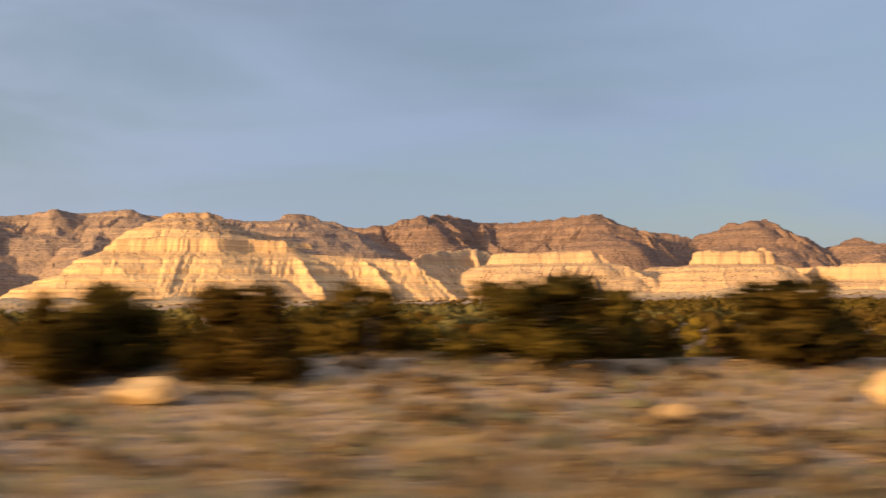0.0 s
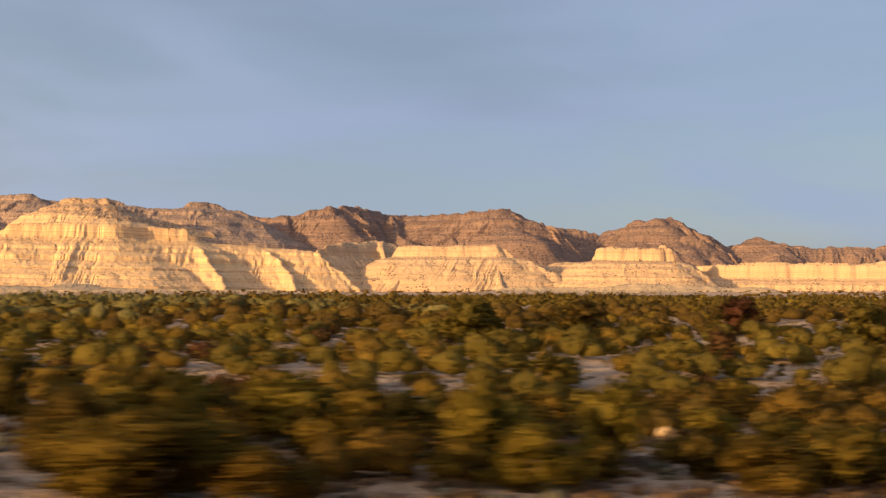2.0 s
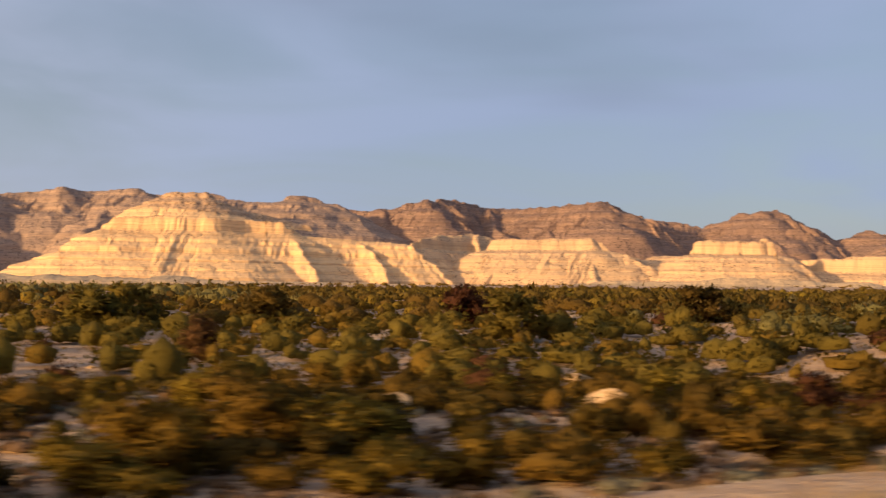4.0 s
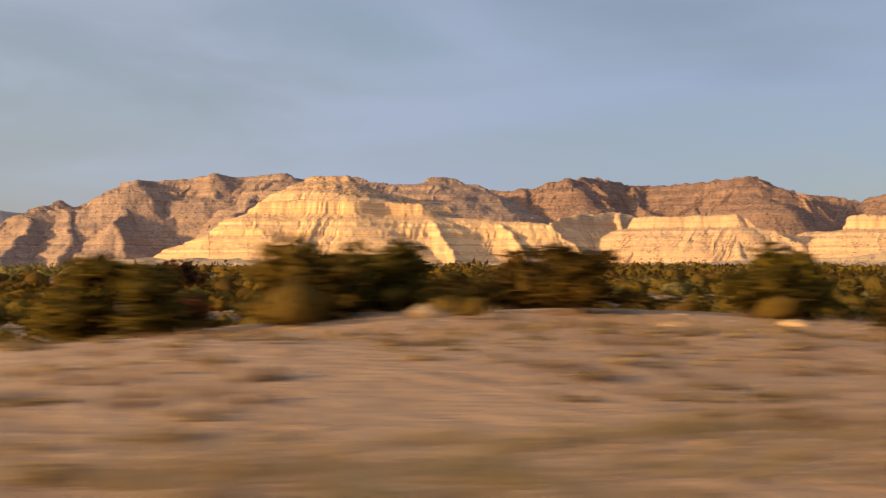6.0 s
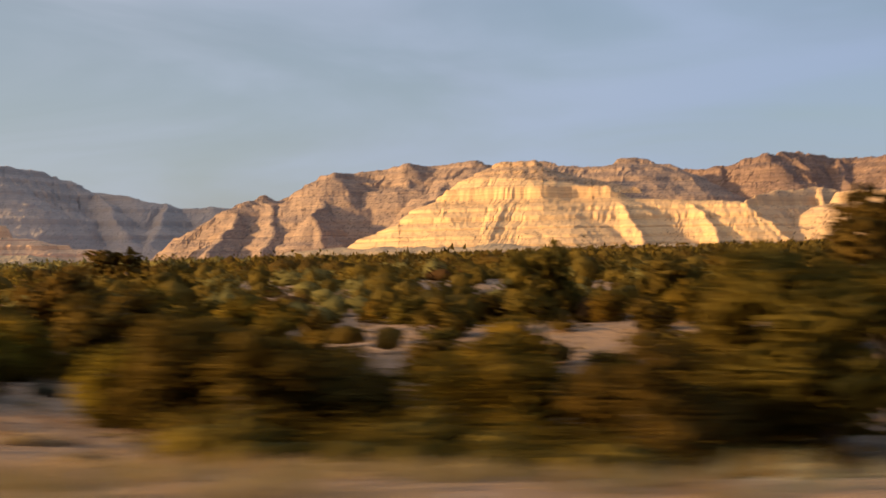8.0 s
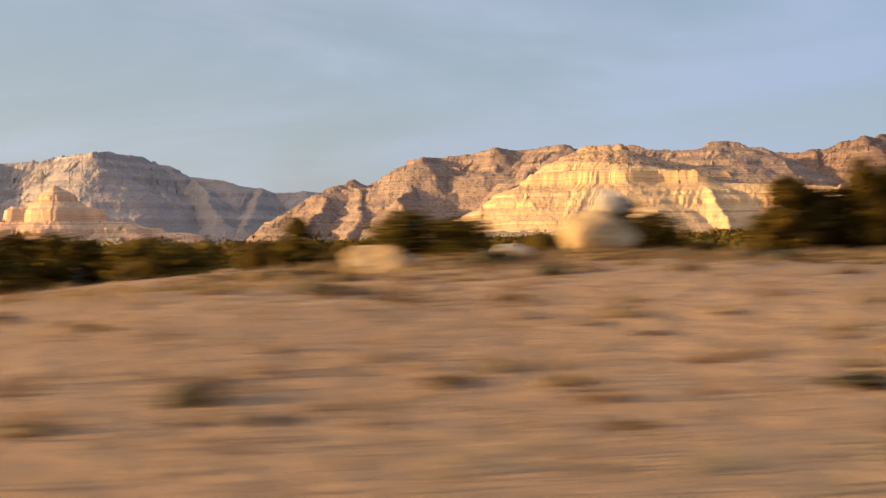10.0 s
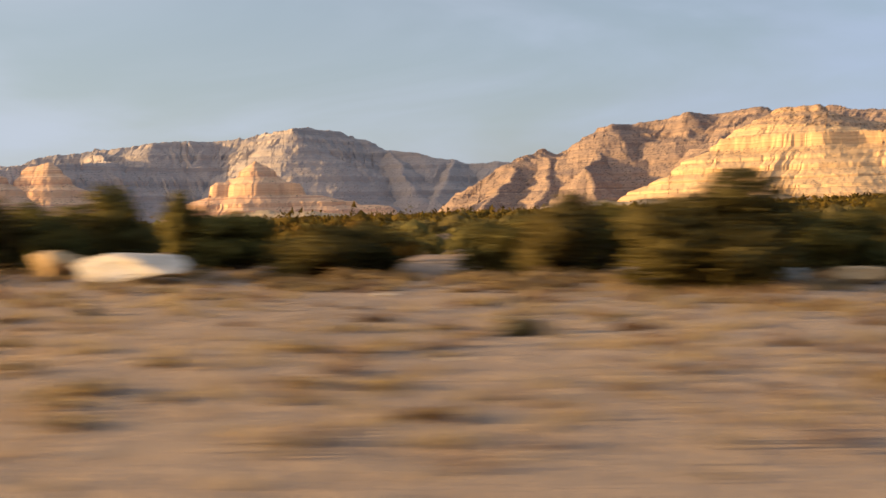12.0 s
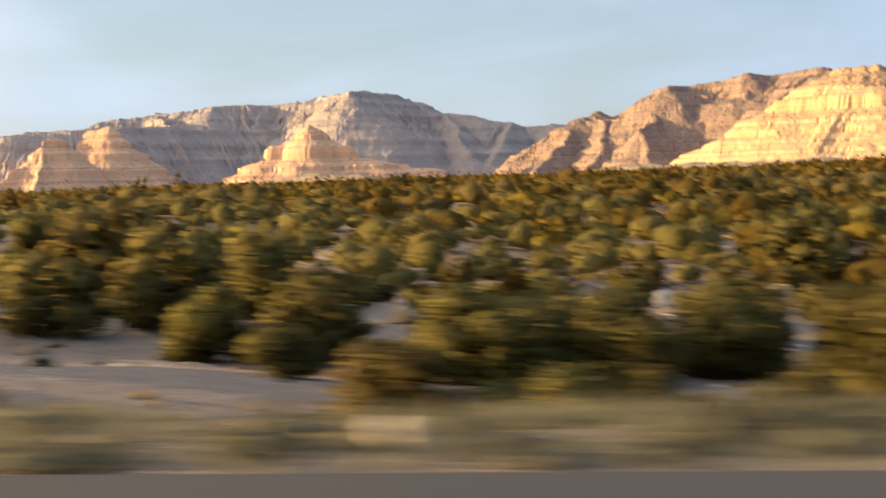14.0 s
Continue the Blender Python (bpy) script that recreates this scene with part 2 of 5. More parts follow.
def ground_material():
    m, n, l, b = material("dry_earth", 0.97)
    big = noise_node(n, l, 0.05, 4.0, 0.6)
    mid = noise_node(n, l, 0.5, 5.0, 0.6)
    fine = noise_node(n, l, 9.0, 5.0, 0.7)
    earth = ramp(n, l, big, [(0.35, (0.42, 0.285, 0.185)), (0.5, (0.40, 0.29, 0.205)), (0.65, (0.38, 0.30, 0.23))])
    earth = mixed(n, l, ranged(n, l, mid, 0.4, 0.7, 0.0, 0.6), earth, (0.29, 0.205, 0.14))
    earth = mixed(n, l, ranged(n, l, fine, 0.45, 0.75, 0.0, 0.35), earth, (0.44, 0.33, 0.215))
    # hand-wide to pace-wide straw mottling, with light and dark of tussock lumps painted in
    tuft = noise_node(n, l, 1.9, 3.0, 0.6)
    earth = mixed(n, l, ranged(n, l, tuft, 0.5, 0.64, 0.0, 0.45), earth, (0.48, 0.365, 0.24))
    earth = mixed(n, l, ranged(n, l, tuft, 0.46, 0.34, 0.0, 0.45), earth, (0.26, 0.175, 0.11))
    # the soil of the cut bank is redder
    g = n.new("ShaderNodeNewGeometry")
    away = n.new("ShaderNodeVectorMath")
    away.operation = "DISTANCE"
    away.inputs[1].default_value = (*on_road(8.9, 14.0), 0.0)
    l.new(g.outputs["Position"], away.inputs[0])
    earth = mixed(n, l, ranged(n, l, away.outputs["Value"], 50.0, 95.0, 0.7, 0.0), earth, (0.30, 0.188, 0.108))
    # and greyer below the bend
    past = n.new("ShaderNodeVectorMath")
    past.operation = "DISTANCE"
    past.inputs[1].default_value = (*on_road(14.2, 16.0), 0.0)
    l.new(g.outputs["Position"], past.inputs[0])
    earth = mixed(n, l, ranged(n, l, past.outputs["Value"], 42.0, 75.0, 0.7, 0.0), earth, mixed(n, l, tuft, (0.215, 0.178, 0.148), (0.30, 0.252, 0.212)))
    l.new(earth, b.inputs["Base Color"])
    relief = n.new("ShaderNodeMath")
    relief.operation, relief.inputs[1].default_value = "MULTIPLY_ADD", 0.8
    l.new(noise_node(n, l, 6.0, 4.0, 0.7), relief.inputs[0])
    l.new(ranged(n, l, tuft, 0.3, 0.7), relief.inputs[2])
    bump(n, l, b, relief.outputs[0], 0.9, 0.16)
    return m


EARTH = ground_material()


def foliage(name, dark, light, tip):
    m, n, l, b = material(name, 0.95)
    b.inputs["Specular IOR Level"].default_value = 0.08
    g = n.new("ShaderNodeNewGeometry")
    o = n.new("ShaderNodeObjectInfo")
    clump = noise_node(n, l, 0.3, 2.0, 0.5)
    fine = noise_node(n, l, 5.0, 4.0, 0.7)
    part_sum = n.new("ShaderNodeMath")
    l.new(ranged(n, l, clump, 0.3, 0.7, 0.0, 0.45), part_sum.inputs[0])
    l.new(ranged(n, l, fine, 0.35, 0.65, 0.0, 0.25), part_sum.inputs[1])
    mix = n.new("ShaderNodeMath")
    mix.operation, mix.inputs[1].default_value = "MULTIPLY_ADD", 0.22
    l.new(g.outputs["Random Per Island"], mix.inputs[0])
    l.new(part_sum.outputs[0], mix.inputs[2])
    bump(n, l, b, fine, 1.0, 0.35)
    leaf = ramp(n, l, mix.outputs[0], [(0.0, dark), (0.5, light), (1.0, tip)])
    hue = n.new("ShaderNodeHueSaturation")
    l.new(leaf, hue.inputs["Color"])
    l.new(ranged(n, l, o.outputs["Random"], 0, 1, 0.484, 0.512), hue.inputs["Hue"])
    l.new(ranged(n, l, o.outputs["Random"], 0, 1, 0.85, 1.18), hue.inputs["Value"])
    l.new(hue.outputs["Color"], b.inputs["Base Color"])
    # thin leaves let some light through
    thin = n.new("ShaderNodeBsdfTranslucent")
    l.new(hue.outputs["Color"], thin.inputs["Color"])
    both = n.new("ShaderNodeMixShader")
    both.inputs["Fac"].default_value = 0.45
    l.new(b.outputs["BSDF"], both.inputs[1])
    l.new(thin.outputs["BSDF"], both.inputs[2])
    l.new(both.outputs["Shader"], n["Material Output"].inputs["Surface"])
    return m


JUNIPER = foliage("juniper_leaf", (0.112, 0.082, 0.020), (0.205, 0.146, 0.032), (0.30, 0.208, 0.046))
GOLDEN = foliage("golden_scrub_leaf", (0.165, 0.115, 0.020), (0.300, 0.206, 0.033), (0.42, 0.288, 0.048))
AMBER = foliage("amber_scrub_leaf", (0.170, 0.115, 0.021), (0.302, 0.205, 0.035), (0.42, 0.285, 0.050))
OLIVE = foliage("olive_leaf", (0.160, 0.140, 0.052), (0.280, 0.243, 0.086), (0.395, 0.342, 0.122))
RUSSET = foliage("russet_scrub_leaf", (0.09, 0.046, 0.022), (0.17, 0.085, 0.038), (0.24, 0.125, 0.055))
SAGE = foliage("sagebrush_leaf", (0.20, 0.188, 0.13), (0.31, 0.292, 0.20), (0.43, 0.40, 0.285))
GREEN_STRAW = foliage("greenish_straw_blade", (0.26, 0.215, 0.10), (0.38, 0.31, 0.15), (0.50, 0.41, 0.21))
BROWN_GRASS = foliage("weathered_grass_blade", (0.26, 0.18, 0.105), (0.36, 0.25, 0.145), (0.46, 0.335, 0.20))
STRAW = foliage("dry_grass_blade", (0.36, 0.26, 0.14), (0.50, 0.37, 0.21), (0.62, 0.48, 0.29))


def bark_material(name, a, c):
    m, n, l, b = material(name, 0.95)
    k = noise_node(n, l, 14.0, 5.0, 0.7)
    l.new(mixed(n, l, k, a, c), b.inputs["Base Color"])
    bump(n, l, b, k, 0.8, 0.03)
    return m


BARK = bark_material("shaggy_bark", (0.10, 0.07, 0.045), (0.24, 0.18, 0.13))
DEADWOOD = bark_material("dead_wood", (0.16, 0.095, 0.065), (0.30, 0.20, 0.15))


def stone_material(name, a, c, d):
    m, n, l, b = material(name, 0.9)
    k = noise_node(n, l, 2.2, 6.0, 0.65)
    f = noise_node(n, l, 16.0, 4.0, 0.7)
    col = ramp(n, l, k, [(0.32, a), (0.5, c), (0.68, d)])
    col = mixed(n, l, ranged(n, l, f, 0.5, 0.75, 0.0, 0.35), col, (0.25, 0.19, 0.13))
    l.new(col, b.inputs["Base Color"])
    bump(n, l, b, k, 0.7, 0.12)
    return m


TAN_STONE = stone_material("tan_sandstone", (0.37, 0.245, 0.125), (0.48, 0.33, 0.17), (0.56, 0.42, 0.245))
PALE_STONE = stone_material("pale_sandstone", (0.44, 0.375, 0.29), (0.58, 0.515, 0.42), (0.66, 0.60, 0.51))


def asphalt_material():
    m, n, l, b = material("asphalt", 0.85)
    k = noise_node(n, l, 40.0, 4.0, 0.7)
    w = noise_node(n, l, 0.6, 4.0)
    l.new(mixed(n, l, k, mixed(n, l, w, (0.036, 0.036, 0.039), (0.055, 0.054, 0.055)), (0.095, 0.092, 0.09)), b.inputs["Base Color"])
    bump(n, l, b, k, 0.4, 0.01)
    return m


def paint_material(name, colour):
    m, n, l, b = material(name, 0.6)
    k = noise_node(n, l, 6.0, 6.0, 0.7)
    l.new(mixed(n, l, ranged(n, l, k, 0.5, 0.72, 0.0, 0.7), colour, (0.12, 0.12, 0.12)), b.inputs["Base Color"])
    return m


ASPHALT = asphalt_material()
WHITE_PAINT = paint_material("white_road_paint", (0.72, 0.71, 0.68))
YELLOW_PAINT = paint_material("yellow_road_paint", (0.62, 0.40, 0.06))
GRAVEL = stone_material("shoulder_gravel", (0.20, 0.17, 0.14), (0.32, 0.28, 0.23), (0.44, 0.39, 0.32))
STEEL, _n, _l, _b = material("galvanised_steel", 0.45)
_b.inputs["Metallic"].default_value = 0.8
_l.new(ramp(_n, _l, noise_node(_n, _l, 20.0), [(0.3, (0.42, 0.42, 0.42)), (0.7, (0.6, 0.6, 0.58))]), _b.inputs["Base Color"])


# ---------------------------------------------------------------- the lie of the land
def by_road(x, y):
    """Seconds along the drive and metres to its left, for plan places."""
    x, y = np.atleast_1d(np.asarray(x, float)), np.atleast_1d(np.asarray(y, float))
    t, n = np.empty_like(x), np.empty_like(x)
    px, py, ph, pt = ROAD_X[::8], ROAD_Y[::8], STEP_H[::8], STEP_T[::8]
    for k in range(0, len(x), 8000):
        a, b = x[k:k + 8000], y[k:k + 8000]
        i = np.argmin((a[:, None] - px) ** 2 + (b[:, None] - py) ** 2, axis=1)
        dx, dy = a - px[i], b - py[i]
        t[k:k + 8000] = pt[i] + (dx * np.sin(ph[i]) + dy * np.cos(ph[i])) / SPEED
        n[k:k + 8000] = -dx * np.cos(ph[i]) + dy * np.sin(ph[i])
    return t, n


# height of the ground by seconds of driving: on the verge 19 m to the left of the driver's line, and in the tree belt at 33 m
VERGE_T = [-3, 0, 0.5, 1, 1.5, 2, 3, 4, 5, 6, 6.5, 7, 7.5, 8, 8.5, 9, 10, 10.5, 11, 11.5, 12, 12.5, 13, 13.5, 14, 17]
VERGE_Z = [0, -0.5, -0.9, -1.2, -1.9, -2.9, -3.6, -3.2, -1.2, 0.4, 0.4, 0.0, -0.4, -1.4, -2.3, -0.6, 1.2, 1.4, 1.1, 0.7, 0.3, -0.2, -0.8, -1.8, -3.3, -3.4]
BELT_T = [-3, 0, 0.7, 1, 1.4, 2, 2.5, 3, 4, 4.8, 5.5, 6, 6.6, 7.2, 8, 8.7, 9.5, 10, 10.8, 11.4, 11.8, 12.3, 12.7, 13.3, 14, 17]
BELT_Z = [0.3, 0.2, 0.1, -0.6, -1.8, -3.5, -4.2, -4.6, -4.7, -4.4, -2, 0.2, 0.4, -0.6, -2.4, -2.2, 0, 1.0, 1.2, 0.7, 0.3, -0.2, -0.8, -3, -4, -4]


def eased(t, ts, zs):
    return sum(np.interp(t + d, ts, zs) for d in (-0.2, -0.1, 0, 0.1, 0.2)) / 5


def land(x, y):
    """Height of the ground over the plan."""
    shape = np.shape(x)
    x, y = np.ravel(np.asarray(x, float)), np.ravel(np.asarray(y, float))
    t, n = by_road(x, y)
    verge, belt = eased(t, VERGE_T, VERGE_Z), eased(t, BELT_T, BELT_Z)
    left = np.interp(n, [28, 60, 100, 150, 400, 1000, 2600, 6000], [-3.5, -4.7, -3.3, -1.9, -0.4, 0.6, 2.5, 2.5])
    left = left + 2.4 * blend(5.9, 6.8, t) * (1 - blend(12.0, 12.9, t)) * (1 - blend(70, 200, n))
    z = np.where(n > 0, blend(6.8, 1.0 * np.interp(t, [8.0, 8.25, 8.7, 9.2, 12.9, 13.5], [18.5, 14.5, 14.5, 18.5, 18.5, 14.0]), n) * verge, -0.25 * blend(3.0, 12, -n))
    z = np.where(n > 19, z + (belt - z) * blend(19, 33, n), z)
    z = np.where(n > 33, z + (left - z) * blend(33, 62, n), z)
    far = blend(80, 800, np.hypot(x - 174, y))
    z = z + 0.0165 * (x - 174) * far + 0.02 * blend(6.0, 9.0, np.abs(n)) * layered(x * 0.9, y * 0.9, 3)
    z = z + blend(7.0, 14.0, np.abs(n)) * (0.16 * layered(x / 6.0, y / 6.0, 3) + 0.45 * blend(25, 60, n) * layered(x / 25.0, y / 25.0, 3))
    z = z + blend(300, 900, n) * 3.5 * layered(x / 190.0, y / 190.0, 3)
    z = np.where((n < 7.6) & (n > -4.4), -0.06, z)
    return z.reshape(shape)


def mesh_object(name, verts, faces, mat, smooth=False, parent=None):
    me = bpy.data.meshes.new(name)
    me.from_pydata([tuple(v) for v in verts], [], faces)
    me.materials.append(mat)
    if smooth:
        me.polygons.foreach_set("use_smooth", [True] * len(me.polygons))
    me.update()
    ob = new(name, me)
    if parent:
        ob.parent = parent
    return ob


def grid_object(name, X, Y, Z, mat, smooth=True):
    """A sheet from three arrays of the same shape."""
    r, c = X.shape
    me = bpy.data.meshes.new(name)
    k = np.arange(r * c).reshape(r, c)
    quads = np.stack([k[:-1, :-1], k[1:, :-1], k[1:, 1:], k[:-1, 1:]], -1).reshape(-1)
    count = len(quads) // 4
    me.vertices.add(r * c)
    me.vertices.foreach_set("co", np.stack([X, Y, Z], -1).reshape(-1))
    me.loops.add(len(quads))
    me.loops.foreach_set("vertex_index", quads.astype(np.int32))
    me.polygons.add(count)
    me.polygons.foreach_set("loop_start", np.arange(0, 4 * count, 4, dtype=np.int32))
    me.polygons.foreach_set("use_smooth", [smooth] * count)
    me.materials.append(mat)
    me.update()
    me.validate()
    return new(name, me)


def spread(fine_from, fine_to, step, low, high, growth=1.09):
    mid = list(np.arange(fine_from, fine_to + step, step))
    up, d = [mid[-1]], step
    while up[-1] < high:
        d *= growth
        up.append(up[-1] + d)
    down, d = [mid[0]], step
    while down[-1] > low:
        d *= growth
        down.append(down[-1] - d)
    return np.array(down[:0:-1] + mid + up[1:])


GX, GY = spread(-45, 410, 1.5, -4600, 4600, 1.12), spread(-22, 110, 1.2, -900, 5200, 1.10)
PX, PY = np.meshgrid(GX, GY)
PX, PY = PX.T, PY.T
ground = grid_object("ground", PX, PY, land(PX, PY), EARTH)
tagged(ground, "dry tan desert earth sloping from the road to the cliffs", "ground", kind="structure")


def strip(name, n0, n1, z, mat, t0=-8.0, t1=24.0, thick=0.05):
    """A band along the road between two offsets, with a real edge."""
    t = np.arange(t0, t1, 0.05)
    rows = []
    for n, dz in ((n0, -thick), (n0, 0), (n1, 0), (n1, -thick)):
        x, y = on_road(t, n)
        rows.append((x, y, np.full_like(x, z + dz)))
    X, Y, Z = (np.array([r[k] for r in rows]) for k in range(3))
    return grid_object(name, X, Y, Z, mat, smooth=False)


tagged(strip("road", -2.9, 6.2, 0.0, ASPHALT, thick=0.12), "worn grey asphalt two-lane highway", "road", kind="structure")
for n0, n1, mat, words in ((5.0, 5.13, WHITE_PAINT, "worn white edge line"), (-2.35, -2.22, WHITE_PAINT, "worn white edge line"), (1.38, 1.48, YELLOW_PAINT, "worn yellow centre line"), (1.62, 1.72, YELLOW_PAINT, "worn yellow centre line")):
    tagged(strip("road_marking", n0, n1, 0.005, mat, thick=0.004), words + " painted on the asphalt", "road marking", kind="structure")

# ---------------------------------------------------------------- cliffs and ranges
HUB = np.array(on_road(7.0))      # bearings and distances below are from here


def from_hub(bearing, r):
    a = np.radians(bearing)
    return HUB[0] + r * np.sin(a), HUB[1] + r * np.cos(a)


def terraces(z, ledges, hard):
    """Steepen the rock at the given beds (foot, top) and ease the slopes between them; the tops of the beds stay where they are."""
    given, taken = [-300.0], [-300.0]
    for low, high in ledges:
        given += [high - (high - low) * (1 - hard), high]
        taken += [low, high]
    given.append(taken[-1] + 400.0)
    taken.append(taken[-1] + 400.0)
    return np.interp(z, given, taken)


def mountain(name, label, spines, b0, b1, r0, r1, mat, columns, rows, ledges, hard=0.8, gully=12.0, floor=-60.0, warp=18.0, rough=3.0):
    """A body of hills: crests (bearing, distance, height) with a flat half-width and a fall, cut by gullies and bedded in ledges."""
    bear = np.linspace(b0, b1, columns)
    r = np.arange(r0, r1, 3.0)
    B, R = np.meshgrid(bear, r, indexing="ij")
    X, Y = from_hub(B, R)
    wx = X + warp * layered(X / 150, Y / 150, 3) + 2.0 * layered(X / 21, Y / 21, 2)
    wy = Y + warp * layered(X / 150 + 40, Y / 150, 3) + 2.0 * layered(X / 21 + 9, Y / 21, 2)
    Z = -60 + (floor + 60) * blend(r0, r0 + 260, R)
    for cap, fall, crest in spines:
        pts = [(*from_hub(b, q), h) for b, q, h in crest]
        run = 0.0
        for (ax, ay, ah), (bx, by, bh) in zip(pts, pts[1:]):
            ex, ey = bx - ax, by - ay
            long = math.hypot(ex, ey)
            u = np.clip(((wx - ax) * ex + (wy - ay) * ey) / long ** 2, 0, 1)
            d = np.hypot(wx - ax - u * ex, wy - ay - u * ey)
            along = run + u * long
            skew = along + 0.25 * d
            cut = gully * (0.45 - np.abs(soft_noise(skew / 75 + 3, d / 300))) + 0.5 * gully * (0.45 - np.abs(soft_noise(skew / 31, d / 140 + 7))) + 0.3 * gully * soft_noise(skew / 11, d / 60) + 0.3 * gully * (0.4 - np.abs(soft_noise(skew / 6.5, d / 90)))
            out = np.maximum(d - cap, 0)
            out = np.maximum(out - 1.6 * cut * blend(0, 120, out), 0)
            Z = np.maximum(Z, ah + (bh - ah) * u - fall * out + rough * layered(along / 45, d * 0 + ah, 4, 0.6))
            run += long
    Z = terraces(Z + 3.0 * layered(X / 160, Y / 160, 2) + 1.2 * layered(X / 22, Y / 22, 2), ledges, hard) + 0.8 * layered(X / 8, Y / 8, 2)
    Z = -60 + (Z + 60) * blend(r0, r0 + 30, R)
    # keep the samples of each line of sight where the ground rises
    dr, dz = np.diff(R, axis=1), np.diff(Z, axis=1)
    cost = np.sqrt((0.22 * dr) ** 2 + dz ** 2)
    far = np.concatenate([np.zeros((columns, 1)), np.cumsum(cost, axis=1)], axis=1)
    RR, ZZ = np.empty((columns, rows)), np.empty((columns, rows))
    for k in range(columns):
        at = np.linspace(0, far[k, -1], rows)
        RR[k], ZZ[k] = np.interp(at, far[k], r), np.interp(at, far[k], Z[k])
    XX, YY = from_hub(np.repeat(bear[:, None], rows, 1), RR)
    return tagged(grid_object(name, XX, YY, ZZ, mat, smooth=False), label, "mountain", kind="structure")


YELLOW_BEDS = [(12, 18), (34, 40), (56, 62), (78, 90), (104, 112), (136, 166), (186, 191), (208, 214), (228, 237)]
MID_BEDS = [(20, 23), (36, 41), (56, 60), (76, 82), (96, 100), (110, 137)]
RIDGE_BEDS = [(60, 66), (96, 104), (132, 142), (166, 172), (192, 204), (226, 236), (252, 266), (278, 286)]
CAP_BEDS = [(196, 204), (228, 237), (254, 266), (276, 285)]
MASSIF_BEDS = [(70, 84), (120, 140), (178, 192), (226, 246), (280, 292), (314, 332)]

mountain("mesa", "sunlit buff sandstone mesa with banded cliffs", [
    (18, 0.74, [(-7.7, 2860, 164), (-6.4, 2850, 171), (-4.7, 2842, 172), (-2.8, 2842, 177), (-0.8, 2845, 169), (1.3, 2850, 162)]),
    (4, 0.85, [(-7.7, 2858, 158), (-7.95, 2850, 140), (-8.8, 2840, 107), (-10.1, 2825, 68), (-11.4, 2815, 31), (-12.7, 2810, 3)]),
    (10, 0.80, [(1.3, 2870, 162), (2.8, 2885, 150), (4.5, 2885, 143), (6.5, 2882, 137), (7.4, 2880, 127)]),
    (10, 0.58, [(-5.0, 2960, 237), (-2.8, 2950, 244)]),
    (4, 0.66, [(-2.8, 2950, 243), (-1.9, 3010, 227), (-0.7, 3060, 210), (1.0, 3060, 189), (2.8, 2990, 162)]),
    (3, 0.92, [(1.1, 2850, 160), (1.7, 2765, 122), (2.3, 2680, 72), (2.8, 2600, 22), (3.0, 2570, 4)]),
    (3, 0.92, [(4.9, 2885, 141), (5.5, 2805, 104), (6.0, 2720, 56), (6.4, 2650, 14)]),
    (3, 0.92, [(7.3, 2880, 127), (7.9, 2850, 113), (8.7, 2820, 84), (9.9, 2770, 28), (10.4, 2750, 6)]),
    (3, 0.95, [(-1.7, 2845, 150), (-1.3, 2755, 94), (-0.9, 2660, 34), (-0.6, 2600, 4)]),
], -14.5, 11.5, 2480, 3200, CLIFF, 660, 135, YELLOW_BEDS, gully=10.0, warp=12.0, rough=2.0)
mountain("mountain_range", "brown scrubby shoulder behind the buff mesa", [
    (10, 0.5, [(-3.4, 3260, 262), (-2.6, 3250, 264), (-0.6, 3240, 252), (0.84, 3240, 251), (1.5, 3250, 268), (1.9, 3250, 271), (2.9, 3250, 263), (3.8, 3250, 254), (4.4, 3270, 232), (5.4, 3240, 180), (6.0, 3220, 140)]),
    (4, 0.6, [(1.7, 3250, 268), (2.5, 3150, 224), (3.3, 3060, 178)]),
    (4, 0.7, [(3.8, 3250, 252), (4.4, 3160, 200), (5.0, 3060, 150)]),
    (4, 0.6, [(-0.6, 3240, 250), (0.2, 3140, 214)]),
], -5.5, 8.5, 2930, 3330, OCHRE, 260, 80, RIDGE_BEDS, hard=0.6, gully=18.0, floor=100.0, warp=14.0)
mountain("mesa", "pale sandstone mesa with shaded recess and spur", [
    (4, 0.9, [(7.4, 2885, 126), (8.4, 2970, 137), (9.6, 3070, 153), (11.0, 3170, 166), (11.7, 3190, 158)]),
    (4, 0.95, [(11.3, 3170, 163), (11.5, 3050, 120), (12.0, 2950, 90), (12.6, 2870, 58), (13.3, 2800, 14)]),
    (16, 0.75, [(12.2, 2960, 138), (13.5, 2930, 138), (15.2, 2915, 141), (17.0, 2910, 144)]),
    (8, 0.8, [(17.0, 2910, 144), (18.2, 2890, 126), (19.0, 2870, 104), (20.2, 2840, 76), (20.8, 2810, 40), (21.1, 2790, 18)]),
    (3, 0.9, [(12.2, 2960, 136), (12.9, 2870, 98), (13.6, 2780, 44), (13.9, 2740, 14)]),
    (3, 0.9, [(16.4, 2910, 136), (16.9, 2820, 92), (17.3, 2730, 36)]),
    (10, 0.6, [(18.2, 3160, 138), (18.6, 3150, 134), (19.7, 3150, 114), (21.2, 3140, 119), (22.3, 3120, 117)]),
], 6.5, 23.5, 2560, 3330, BUFF, 460, 115, MID_BEDS, hard=0.62, gully=15.0, warp=14.0, rough=2.0)
